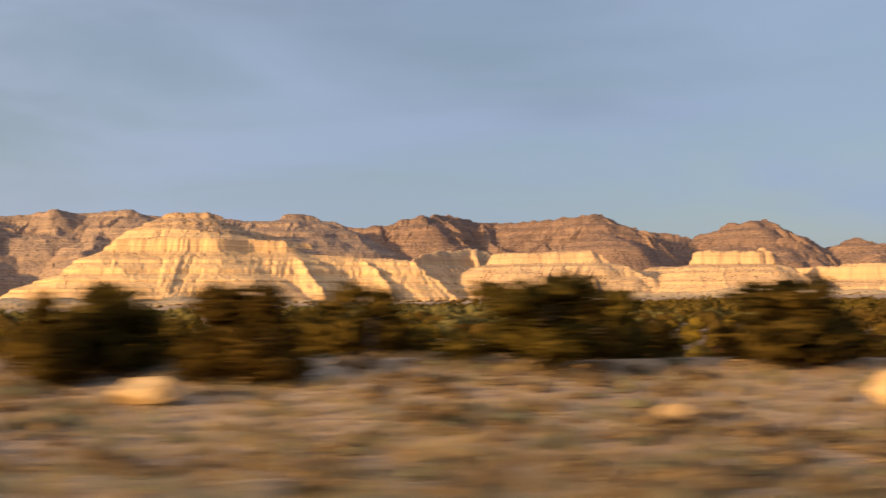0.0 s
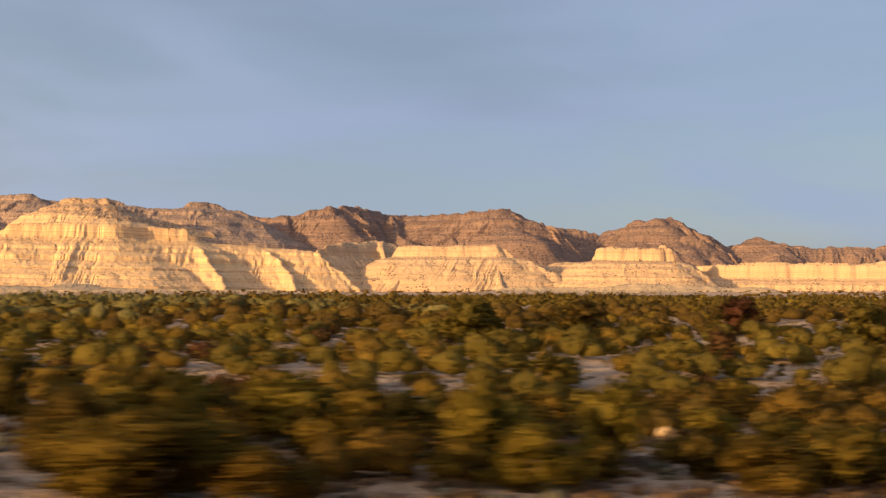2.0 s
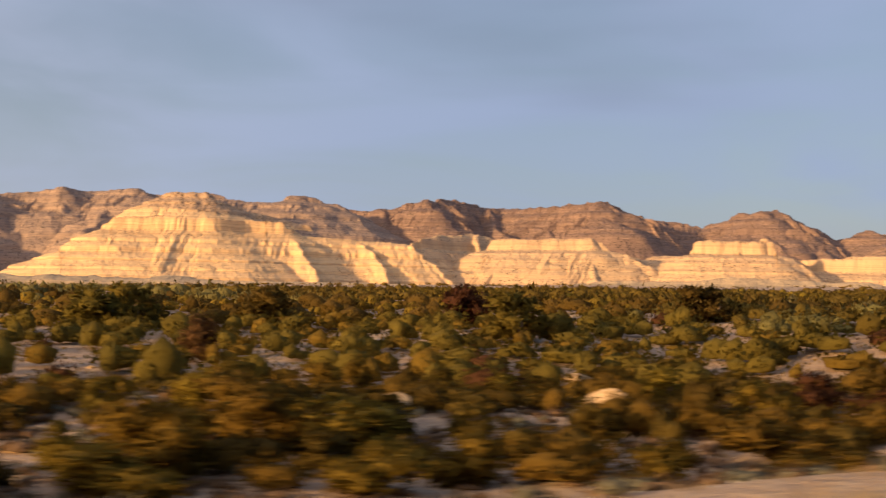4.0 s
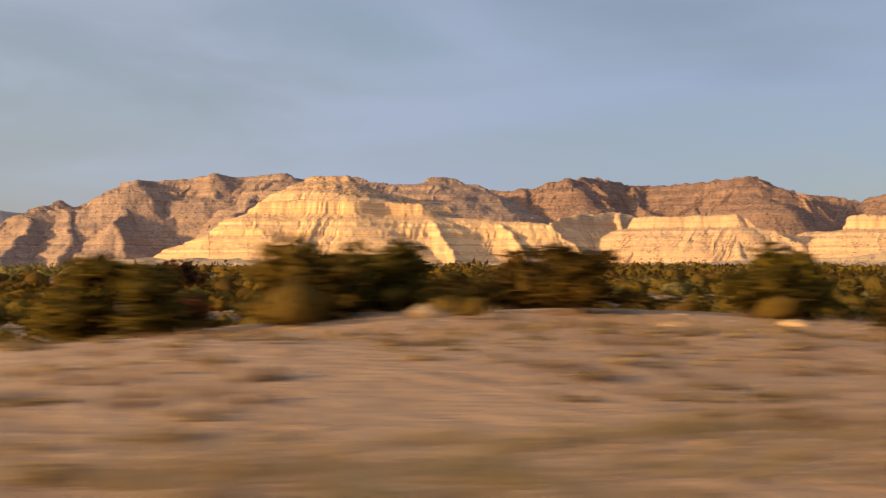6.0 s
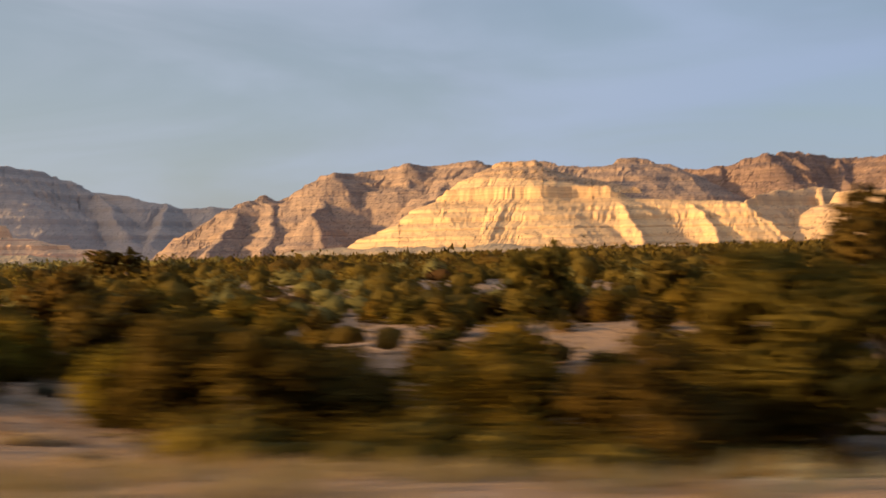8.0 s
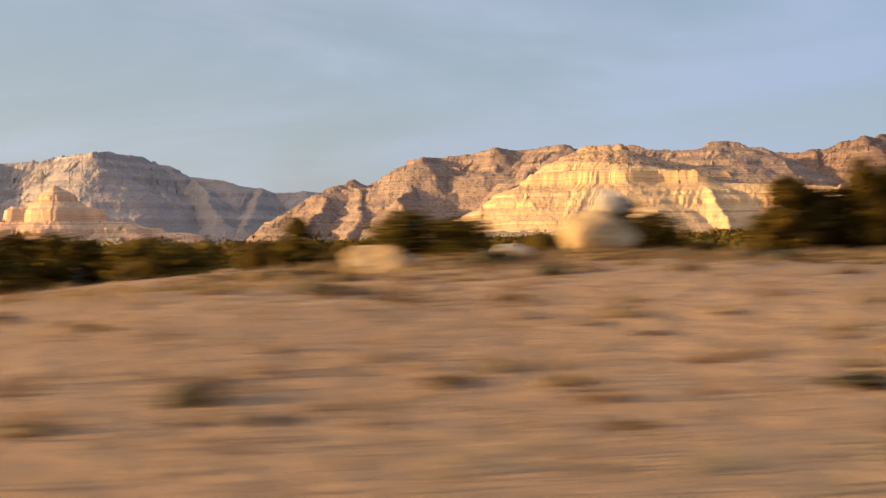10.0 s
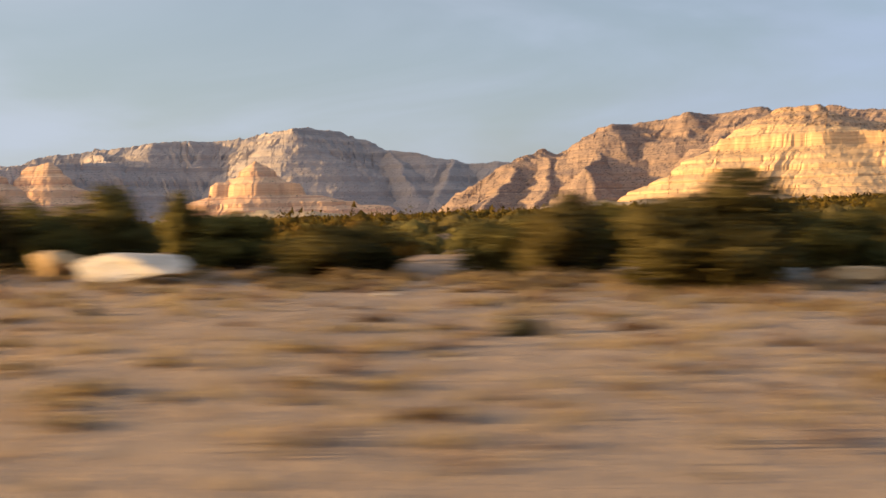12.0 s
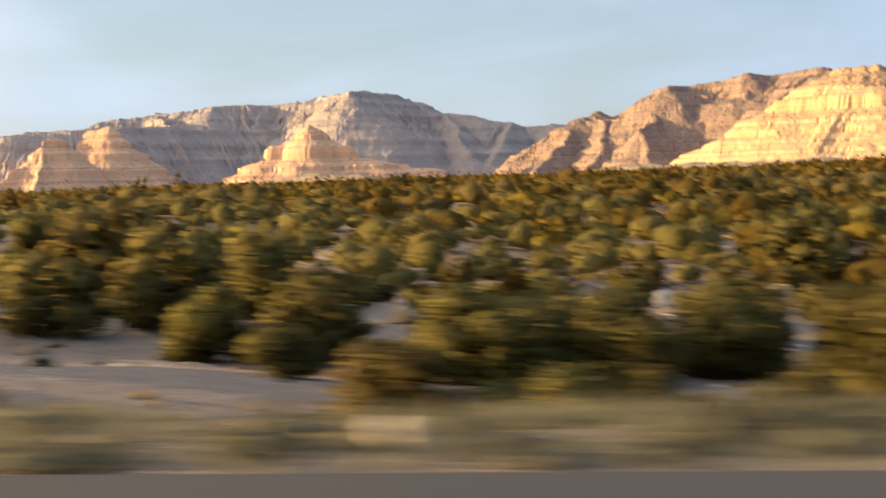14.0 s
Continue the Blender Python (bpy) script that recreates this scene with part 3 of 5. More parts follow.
mountain("butte", "flat-topped pale sandstone butte with a stepped base", [
    (14, 0.72, [(22.6, 2900, 133), (23.0, 2890, 142), (24.5, 2890, 140), (25.6, 2890, 137)]),
    (3, 1.6, [(25.7, 2890, 147), (25.95, 2890, 149)]),
    (4, 0.9, [(26.2, 2890, 138), (26.8, 2880, 119), (27.3, 2870, 93), (28.0, 2850, 76), (28.6, 2820, 37), (28.9, 2800, 15)]),
    (4, 0.75, [(22.5, 2890, 100), (22.2, 2880, 97), (21.1, 2850, 78), (19.9, 2800, 30), (19.4, 2780, 12)]),
    (8, 0.75, [(26.4, 2900, 126), (26.7, 3060, 122), (27.2, 3250, 112)]),
], 18.5, 29.8, 2560, 3290, BUFF, 300, 115, [(20, 23), (34, 38), (52, 57), (74, 79), (90, 94), (104, 134)], hard=0.84, gully=9.0, warp=8.0, rough=2.0)
mountain("mesa", "low sunlit sandstone terrace with columned cliffs", [
    (30, 1.0, [(26.9, 3260, 106), (28.6, 3200, 100), (29.1, 3090, 99), (30.4, 3080, 105), (33.7, 3080, 108), (38.0, 3100, 110), (46, 3100, 112)]),
    (3, 0.9, [(29.1, 3090, 98), (29.6, 3010, 50), (29.9, 2960, 18)]),
], 26.5, 46, 2880, 3260, BUFF, 300, 65, [(40, 46), (66, 98)], gully=10.0, warp=10.0)
mountain("mountain_range", "brown scrub-dotted bedded mountain ridge", [
    (6, 0.74, [(4.0, 3480, 248), (5.3, 3470, 248), (7.1, 3440, 262), (8.7, 3400, 282), (10.1, 3540, 289), (11.5, 3660, 282), (13.0, 3690, 275), (14.8, 3540, 276), (16.0, 3450, 273), (17.3, 3390, 284), (17.9, 3370, 284), (18.35, 3430, 279), (18.8, 3520, 260), (19.2, 3600, 242)]),
    (6, 0.58, [(18.6, 3760, 250), (19.3, 3760, 252), (20.5, 3760, 254), (21.9, 3760, 243), (23.4, 3760, 225)]),
    (4, 0.8, [(8.7, 3400, 280), (8.9, 3340, 240), (9.2, 3270, 180)]),
    (4, 0.74, [(6.2, 3440, 252), (6.5, 3330, 200), (6.9, 3230, 140)]),
    (4, 0.66, [(17.8, 3370, 282), (18.0, 3290, 230), (18.6, 3190, 150)]),
    (4, 0.66, [(14.8, 3540, 272), (15.0, 3380, 206), (15.4, 3240, 160)]),
    (4, 0.66, [(12.2, 3610, 268), (12.6, 3450, 206), (13.1, 3280, 155)]),
    (4, 0.58, [(20.7, 3760, 252), (21.0, 3500, 190), (21.5, 3320, 130)]),
], 4.0, 25.0, 2960, 3900, RANGE, 470, 110, CAP_BEDS, hard=0.4, gully=32.0, floor=70.0, warp=20.0, rough=6.0)
mountain("mountain_range", "brown bedded mountain peak behind the terraces", [
    (6, 0.58, [(22.5, 3880, 242), (23.4, 3860, 232), (24.5, 3780, 253), (25.4, 3720, 272), (26.1, 3680, 277), (26.9, 3740, 279), (27.6, 3820, 256), (28.2, 3880, 229), (28.6, 3840, 226), (29.4, 3830, 198), (30.2, 3800, 198), (31.3, 3750, 212), (32.0, 3800, 204), (32.8, 3820, 188), (38, 3850, 192), (46, 3900, 205)]),
    (4, 0.64, [(26.1, 3680, 275), (26.4, 3540, 206), (26.9, 3400, 140)]),
    (4, 0.6, [(24.6, 3760, 250), (25.0, 3560, 190), (25.6, 3400, 140)]),
    (6, 1.3, [(27.8, 3560, 212), (28.35, 3560, 207)]),
    (4, 0.6, [(28.5, 3760, 218), (28.9, 3560, 165), (29.3, 3440, 120)]),
    (4, 0.6, [(31.3, 3770, 210), (32.0, 3500, 130)]),
], 21.5, 46.0, 3200, 3960, RANGE, 360, 85, CAP_BEDS, hard=0.4, gully=32.0, floor=95.0, warp=20.0, rough=6.0)
mountain("mountain_range", "ochre and grey bedded ridge with shaded gullies", [
    (6, 0.70, [(-21.2, 3700, 20), (-20.4, 3720, 84), (-19.6, 3760, 132), (-19.0, 3780, 152), (-18.0, 3700, 190), (-16.8, 3740, 207), (-16.4, 3800, 199), (-15.0, 3780, 217), (-13.9, 3680, 267), (-13.2, 3620, 277), (-12.2, 3720, 278), (-10.4, 3700, 294), (-9.5, 3640, 299), (-8.6, 3720, 294), (-7.3, 3660, 300), (-5.8, 3580, 303), (-5.3, 3680, 296), (-3.0, 3690, 289), (2.0, 3690, 279), (5.8, 3700, 250)]),
    (5, 1.05, [(-13.2, 3640, 274), (-14.0, 3500, 184), (-14.3, 3340, 140), (-14.35, 3250, 124), (-14.3, 3160, 62), (-14.2, 3090, 4)]),
    (4, 0.75, [(-17.0, 3720, 200), (-16.7, 3520, 134), (-16.6, 3350, 84), (-16.9, 3160, 14)]),
    (4, 0.85, [(-18.4, 3700, 170), (-18.8, 3500, 108), (-19.1, 3330, 60), (-19.5, 3150, 4)]),
    (4, 0.8, [(-9.5, 3700, 298), (-9.4, 3520, 225)]),
    (4, 0.7, [(-5.8, 3700, 310), (-5.6, 3500, 250), (-6.2, 3300, 200)]),
    (4, 0.7, [(-7.4, 3700, 300), (-7.6, 3450, 220), (-8.4, 3250, 150)]),
], -29.0, 6.5, 2900, 3890, OCHRE, 620, 120, RIDGE_BEDS, hard=0.55, gully=30.0, warp=22.0)
mountain("mountain_range", "great grey bedded massif with snow-pale ledges", [
    (6, 0.72, [(-54.0, 4400, 190), (-47.7, 4400, 208), (-46.2, 4400, 226), (-43.7, 4400, 236), (-42.6, 4400, 268), (-40.1, 4400, 289), (-38.1, 4360, 298), (-37.3, 4320, 307), (-34.7, 4420, 319), (-32.1, 4380, 329), (-30.9, 4200, 331), (-30.3, 4150, 338), (-29.3, 4290, 344), (-27.9, 4470, 337), (-26.8, 4500, 317), (-25.6, 4520, 271), (-23.8, 4440, 244), (-22.1, 4440, 225), (-21.2, 4480, 200), (-19.7, 4430, 204), (-18.6, 4440, 192)]),
    (4, 1.0, [(-30.4, 4150, 336), (-30.6, 4040, 262), (-30.9, 3930, 190), (-31.2, 3820, 110)]),
    (3, 1.0, [(-28.6, 4400, 342), (-27.7, 4230, 258), (-26.9, 4060, 176), (-26.3, 3940, 90)]),
    (4, 0.8, [(-25.4, 4410, 260), (-24.6, 4210, 190), (-24.0, 4000, 100)]),
    (4, 0.8, [(-34.7, 4400, 316), (-35.2, 4240, 236), (-36.0, 4060, 150)]),
    (4, 0.8, [(-32.6, 4400, 328), (-33.0, 4240, 244), (-33.6, 4060, 150)]),
    (4, 0.8, [(-37.3, 4400, 312), (-37.7, 4220, 240), (-38.0, 4060, 190)]),
    (4, 0.8, [(-22.1, 4420, 222), (-22.3, 4200, 150), (-22.8, 3960, 60)]),
    (6, 0.9, [(-47, 3700, 180), (-44.5, 3700, 186), (-42.6, 3720, 196), (-41.5, 3780, 200), (-39.3, 3930, 214), (-37.9, 4020, 196), (-34.2, 4180, 200)]),
    (4, 0.8, [(-40.1, 4400, 288), (-39.8, 4150, 235), (-39.3, 3930, 212)]),
], -54, -18.5, 3450, 4600, MASSIF, 560, 120, MASSIF_BEDS, hard=0.6, gully=24.0, warp=18.0)
mountain("butte", "pyramid butte of red-banded sandstone on a bench", [
    (10, 0.75, [(-33.7, 3310, 117), (-32.0, 3300, 113), (-30.5, 3290, 108), (-29.1, 3280, 93), (-28.3, 3270, 85)]),
    (3, 0.95, [(-33.2, 3320, 125), (-32.5, 3315, 148), (-31.85, 3310, 174), (-31.1, 3305, 147), (-30.6, 3300, 114)]),
    (4, 0.85, [(-33.8, 3310, 112), (-34.1, 3300, 84), (-35.0, 3280, 50), (-36.3, 3250, -7)]),
    (10, 0.85, [(-27.8, 3265, 48), (-26.5, 3255, 42), (-25.2, 3245, 36), (-24.6, 3240, 10)]),
    (3, 0.95, [(-31.8, 3300, 108), (-31.6, 3220, 62), (-31.4, 3140, 10)]),
    (3, 0.95, [(-29.6, 3285, 96), (-29.3, 3210, 52), (-29.0, 3140, 2)]),
], -38.5, -21.5, 2800, 3520, ROSE, 420, 105, [(8, 13), (32, 43), (66, 100), (127, 138)], hard=0.86, gully=10.0, warp=8.0, rough=2.0)
mountain("butte", "sunlit sandstone spurs below the massif", [
    (4, 1.0, [(-44.3, 3440, 148), (-44.6, 3420, 153), (-45.0, 3400, 141), (-45.8, 3360, 86), (-47.4, 3300, 27)]),
    (3, 1.0, [(-45.0, 3400, 138), (-45.2, 3330, 84), (-45.5, 3240, 22), (-45.7, 3180, -14)]),
    (6, 0.9, [(-43.0, 3680, 186), (-42.2, 3650, 192), (-41.7, 3620, 165), (-40.9, 3570, 92), (-39.8, 3510, 35), (-39.0, 3470, -12)]),
    (3, 1.0, [(-42.3, 3650, 188), (-42.4, 3560, 120), (-42.6, 3460, 46), (-42.7, 3390, -10)]),
    (3, 1.0, [(-41.3, 3600, 130), (-41.3, 3520, 74), (-41.3, 3420, 0)]),
], -50, -36.5, 2850, 3800, ROSE, 350, 115, [(36, 50), (84, 100), (124, 140), (158, 168)], gully=10.0, warp=8.0, rough=2.0)

mountain("foothill", "low tan clay bluff dotted with scrub below the mesa", [
    (30, 0.10, [(-13.0, 2330, 15), (-9.0, 2330, 14), (-5.0, 2320, 16), (-3.6, 2300, 11)]),
    (12, 0.26, [(-4.4, 2290, 12), (-1.9, 2300, 15.5), (0.4, 2300, 14.5), (2.8, 2300, 15), (4.6, 2310, 13), (7.0, 2310, 11)]),
    (12, 0.26, [(16.6, 2310, 23), (19.2, 2300, 28), (24.4, 2300, 31), (27.4, 2300, 34), (30.2, 2310, 31)]),
], -16, 32, 2180, 2440, FOOTHILL, 420, 26, [(4, 7), (14, 18)], hard=0.5, gully=7.0, floor=-20.0, warp=14.0, rough=1.6)
mountain("foothill", "low grey-green scrub ridge below the pyramid butte", [
    (16, 0.20, [(-37.0, 2640, -16), (-34.7, 2650, -4), (-32.6, 2650, 11), (-31.0, 2650, 16), (-29.3, 2650, 14), (-27.6, 2650, 9), (-26.0, 2650, -6), (-25.0, 2640, -18)]),
], -40, -22, 2440, 2800, FOOTHILL, 200, 26, [(2, 4), (9, 11)], hard=0.4, gully=7.0, warp=14.0, rough=1.6)

# ---------------------------------------------------------------- plants
def soft_normals(me, normals):
    """Let a crown shade as one rounded mass instead of as single leaves."""
    normals = normals / np.maximum(np.linalg.norm(normals, axis=1), 1e-6)[:, None]
    me.polygons.foreach_set("use_smooth", [True] * len(me.polygons))
    me.normals_split_custom_set_from_vertices(normals.tolist())


def tuft_mesh(name, points, outward, size, mat, rng, core):
    """Many small bent leaf sprays at the points, each an island of two faces, over a shaded core."""
    k = len(points)
    axis = outward + rng.normal(0, 0.75, (k, 3)) + np.array([0, 0, 0.25])
    axis /= np.linalg.norm(axis, axis=1)[:, None]
    side = np.cross(axis, rng.normal(0, 1, (k, 3)))
    side /= np.linalg.norm(side, axis=1)[:, None]
    lift = np.cross(axis, side)
    s = size * rng.uniform(0.6, 1.4, (k, 1))
    verts = np.stack([points - side * s * 0.38 - axis * s * 0.5, points + side * s * 0.38 - axis * s * 0.4 + lift * s * 0.2,
                      points + axis * s * 1.1 + side * s * 0.14, points + axis * s * 0.8 - side * s * 0.36 + lift * s * 0.3], 1).reshape(-1, 3)
    faces = [f for j in range(0, 4 * k, 4) for f in ((j, j + 1, j + 2), (j, j + 2, j + 3))]
    base = len(verts)
    me = bpy.data.meshes.new(name)
    me.from_pydata([tuple(v) for v in np.concatenate([verts, core[0]])], [], faces + [tuple(base + i for i in f) for f in core[1]])
    me.materials.append(mat)
    me.update()
    middle = points.mean(axis=0) * np.array([1, 1, 0.8])
    lean = outward + 0.9 * (points - middle) + rng.normal(0, 0.33, (k, 3))
    soft_normals(me, np.concatenate([np.repeat(lean, 4, axis=0), core[2] + 0.9 * (core[0] - middle)]))
    return me


def lobes_of(rng, count, spread_r, low, high, small, large):
    """Foliage masses of a crown one metre wide and one high."""
    out = []
    for k in range(count):
        a, r = rng.uniform(0, 2 * math.pi), spread_r * math.sqrt(rng.uniform(0.05, 1))
        z = low + (high - low) * rng.uniform(0, 1)
        shrink = 1 - 0.75 * max(0, z - 0.45)
        if k < count // 3:
            z = low + 0.25 * (z - low)
            shrink = 1.0
        out.append((r * shrink * math.cos(a), r * shrink * math.sin(a), z, rng.uniform(small, large) * shrink))
    return np.array(out)


def ball(cx, cy, cz, r, rng, fine=1):
    """A lumpy low ball for the shaded heart of a foliage mass."""
    bm = bmesh.new()
    bmesh.ops.create_icosphere(bm, subdivisions=fine, radius=r)
    vs = [(cx + v.co.x * rng.uniform(0.85, 1.15), cy + v.co.y * rng.uniform(0.85, 1.15), cz + v.co.z * rng.uniform(0.85, 1.15)) for v in bm.verts]
    fs = [tuple(v.index for v in f.verts) for f in bm.faces]
    bm.free()
    return vs, fs


def crown_mesh(name, seed, mat, lobes, tufts, size, flat=1.0):
    rng = np.random.default_rng(seed)
    pts, outs = [], []
    weight = lobes[:, 3] ** 2
    pick = rng.choice(len(lobes), tufts * 2, p=weight / weight.sum())
    for i in pick:
        d = rng.normal(0, 1, 3)
        d /= np.linalg.norm(d)
        p = lobes[i, :3] + d * lobes[i, 3] * rng.uniform(0.70, 1.16) * np.array([1, 1, flat])
        if p[2] < 0.04:
            continue
        inside = np.sum((np.linalg.norm(lobes[:, :3] - p, axis=1) < 0.7 * lobes[:, 3]))
        if inside:
            continue
        pts.append(p)
        outs.append(d)
        if len(pts) == tufts:
            break
    core_v, core_f, core_n = [], [], []
    for x, y, z, r in lobes:
        v, f = ball(x, y, z, r * 0.66, rng, 1)
        core_f += [tuple(len(core_v) + i for i in g) for g in f]
        core_v += v
        core_n += [((a - x) / r, (b - y) / r, (c - z) / r) for a, b, c in v]
    return tuft_mesh(name, np.array(pts), np.array(outs), size, mat, rng, (np.array(core_v), core_f, np.array(core_n)))


def limb(bm, path, r0, r1, sides=6):
    """A tapered tube along a path."""
    rings = []
    for i, p in enumerate(path):
        p = Vector(p)
        d = (Vector(path[min(i + 1, len(path) - 1)]) - Vector(path[max(i - 1, 0)])).normalized()
        u = d.orthogonal().normalized()
        v = d.cross(u)
        r = r0 + (r1 - r0) * i / (len(path) - 1)
        rings.append([bm.verts.new(p + (u * math.cos(a) + v * math.sin(a)) * r) for a in (2 * math.pi * k / sides for k in range(sides))])
    for a, b in zip(rings, rings[1:]):
        for k in range(sides):
            bm.faces.new((a[k], a[(k + 1) % sides], b[(k + 1) % sides], b[k]))
    bm.faces.new(rings[-1])


def crooked(rng, start, heading, length, steps, wobble):
    p, d, out = Vector(start), Vector(heading).normalized(), [tuple(start)]
    for k in range(steps):
        d = (d + Vector(rng.normal(0, wobble, 3))).normalized()
        p = p + d * (length / steps)
        out.append(tuple(p))
    return out


def trunk_mesh(name, seed, mat, lobes, thick=0.055, limbs=6):
    rng = np.random.default_rng(seed)
    bm = bmesh.new()
    stem = crooked(rng, (0, 0, -0.12), (0.1, 0.05, 1), 0.62, 5, 0.16)
    limb(bm, stem, thick, thick * 0.45, 8)
    for x, y, z, r in lobes[:limbs]:
        s = stem[int(rng.integers(1, 4))]
        mid = ((s[0] + x) / 2 + rng.normal(0, 0.03), (s[1] + y) / 2 + rng.normal(0, 0.03), (s[2] + z) / 2 - 0.03)
        limb(bm, [s, mid, (x, y, z)], thick * 0.5, thick * 0.15, 5)
    me = bpy.data.meshes.new(name)
    bm.to_mesh(me)
    bm.free()
    me.materials.append(mat)
    return me


def model(name, label, category, group, crown, trunk):
    """A tree or bush of unit size, kept as the first of its kind until it is placed."""
    base = tagged(new(name), label, category, group)
    for part_name, me in (("trunk", trunk), ("crown", crown)):
        ob = new(part_name, me)
        ob.parent = base
    return base


JUNIPER_LOBES = [lobes_of(np.random.default_rng(40 + k), 15, 0.35, 0.10, 0.82, 0.15, 0.24) for k in range(6)]
SCRUB_LOBES = [lobes_of(np.random.default_rng(80 + k), 11, 0.36, 0.16, 0.72, 0.17, 0.26) for k in range(5)]
SPARSE_LOBES = [lobes_of(np.random.default_rng(120 + k), 17, 0.39, 0.13, 0.86, 0.11, 0.18) for k in range(2)]
KINDS = {}
for ending, more, leaf in (("", 1.9, 0.62), ("_far", 0.6, 0.95)):
    for kind in ("juniper", "olive", "sparse", "scrub", "amber", "russet"):
        KINDS.setdefault(kind + ending, [])
    for k, lo in enumerate(JUNIPER_LOBES):
        KINDS["juniper" + ending].append(model("juniper_tree", "dark olive juniper with a dense uneven crown", "tree", "junipers beside the highway", crown_mesh("crown", 200 + k, JUNIPER, lo, int(1200 * more), 0.068 * leaf), trunk_mesh("trunk", 300 + k, BARK, lo, 0.055, 3 if ending else 6)))
    for k, lo in enumerate(JUNIPER_LOBES[:4]):
        KINDS["olive" + ending].append(model("juniper_tree", "olive green juniper bush with a rounded crown", "tree", "olive junipers below the bend", crown_mesh("crown", 215 + k, OLIVE, lo, int(1200 * more), 0.068 * leaf), trunk_mesh("trunk", 315 + k, BARK, lo, 0.05, 3 if ending else 6)))
    for k, lo in enumerate(SPARSE_LOBES):
        KINDS["sparse" + ending].append(model("pinyon_tree", "open-crowned olive pinyon with limbs showing", "tree", "pinyons beside the highway", crown_mesh("crown", 230 + k, JUNIPER, lo, int(1000 * more), 0.064 * leaf), trunk_mesh("trunk", 330 + k, BARK, lo, 0.045, 3 if ending else 6)))
    for k, lo in enumerate(SCRUB_LOBES):
        KINDS["scrub" + ending].append(model("scrub_bush", "golden olive rounded scrub bush on dry earth", "bush", "scrub in the hollow", crown_mesh("crown", 260 + k, GOLDEN, lo, int(1150 * more), 0.064 * leaf), trunk_mesh("trunk", 360 + k, BARK, lo, 0.03, 3 if ending else 6)))
    for k, lo in enumerate(SCRUB_LOBES):
        KINDS["amber" + ending].append(model("scrub_bush", "amber gold rounded scrub bush among dry grass", "bush", "amber scrub by the boulders", crown_mesh("crown", 275 + k, AMBER, lo, int(1150 * more), 0.064 * leaf), trunk_mesh("trunk", 375 + k, BARK, lo, 0.03, 3 if ending else 6)))
    for k, lo in enumerate(SCRUB_LOBES[:2]):
        KINDS["russet" + ending].append(model("scrub_bush", "russet autumn scrub bush among the junipers", "bush", "russet scrub", crown_mesh("crown", 290 + k, RUSSET, lo, int(1000 * more), 0.058 * leaf), trunk_mesh("trunk", 390 + k, BARK, lo, 0.03, 3 if ending else 6)))

PICK = random.Random(5)
USED = set()
STOOD = []


def stand(kind, x, y, wide, high):
    """Place one plant of a kind, turned at random, with its foot in the ground."""
    z = float(land(np.array([x]), np.array([y]))[0])
    first = PICK.choice(KINDS[kind])
    m = Matrix.Translation((x, y, z - 0.03)) @ Matrix.Rotation(PICK.uniform(0, 6.28), 4, "Z") @ Matrix.Diagonal((wide * PICK.uniform(0.95, 1.1), wide * PICK.uniform(0.95, 1.1), high, 1))
    if first.name in USED:
        copy_thing(first, m @ Matrix.Diagonal([1 / v for v in first.scale] + [1]))
    else:
        first.matrix_basis = m
        USED.add(first.name)
    STOOD.append((x, y))


JUNIPERS_FLAT = [
    (-0.27, 26.8, 2.2, 1.63), (-0.24, 28.8, 2.5, 3.06), (-0.09, 27.2, 2.5, 2.68), (0.05, 36.1, 2.7, 2.48), (0.22, 29.6, 2.9, 4.69),
    (0.32, 35.1, 2.4, 2.92), (0.54, 31.8, 2.6, 4.64), (0.67, 35.8, 2.7, 2.53), (0.77, 43.8, 2.8, 2.63), (0.78, 33.3, 2, 2.39),
    (0.91, 29.8, 2.1, 4.6), (0.95, 30.8, 1.9, 2.81), (1.01, 26.3, 2, 3.06), 
    (1.85, 31.5, -0.5, 2.32), (3.02, 72.1, -1.6, 5.05), (3.19, 32.9, -2.8, 2.89), (3.71, 34.8, -2.9, 1.62),
]
JUNIPERS_BEND = [
    (6.05, 32.1, 3, 3.39), (6.66, 22.9, 2.3, 3.19), (6.94, 20.7, 2.3, 2.75), (7.04, 20.1, 1.9, 2.95), (7.04, 21.8, 1.9, 2.41),
    (7.14, 21.5, 1.8, 2.41), (7.24, 21.2, 1.8, 2.58), (7.31, 20, 1.8, 1.97), (7.4, 20.6, 1.6, 2.4), (7.63, 19.6, 1.3, 1.56),
    (7.87, 18.1, 1.1, 1.73), (7.92, 17.5, 1, 2.53), (8.67, 31.3, 4.3, 5.2), (8.33, 18.7, 2.2, 4.2), (8.17, 15.9, 0.6, 2.54), (8.28, 19.4, 1.3, 2.77), (7.96, 18.5, 0.7, 2.86),
]
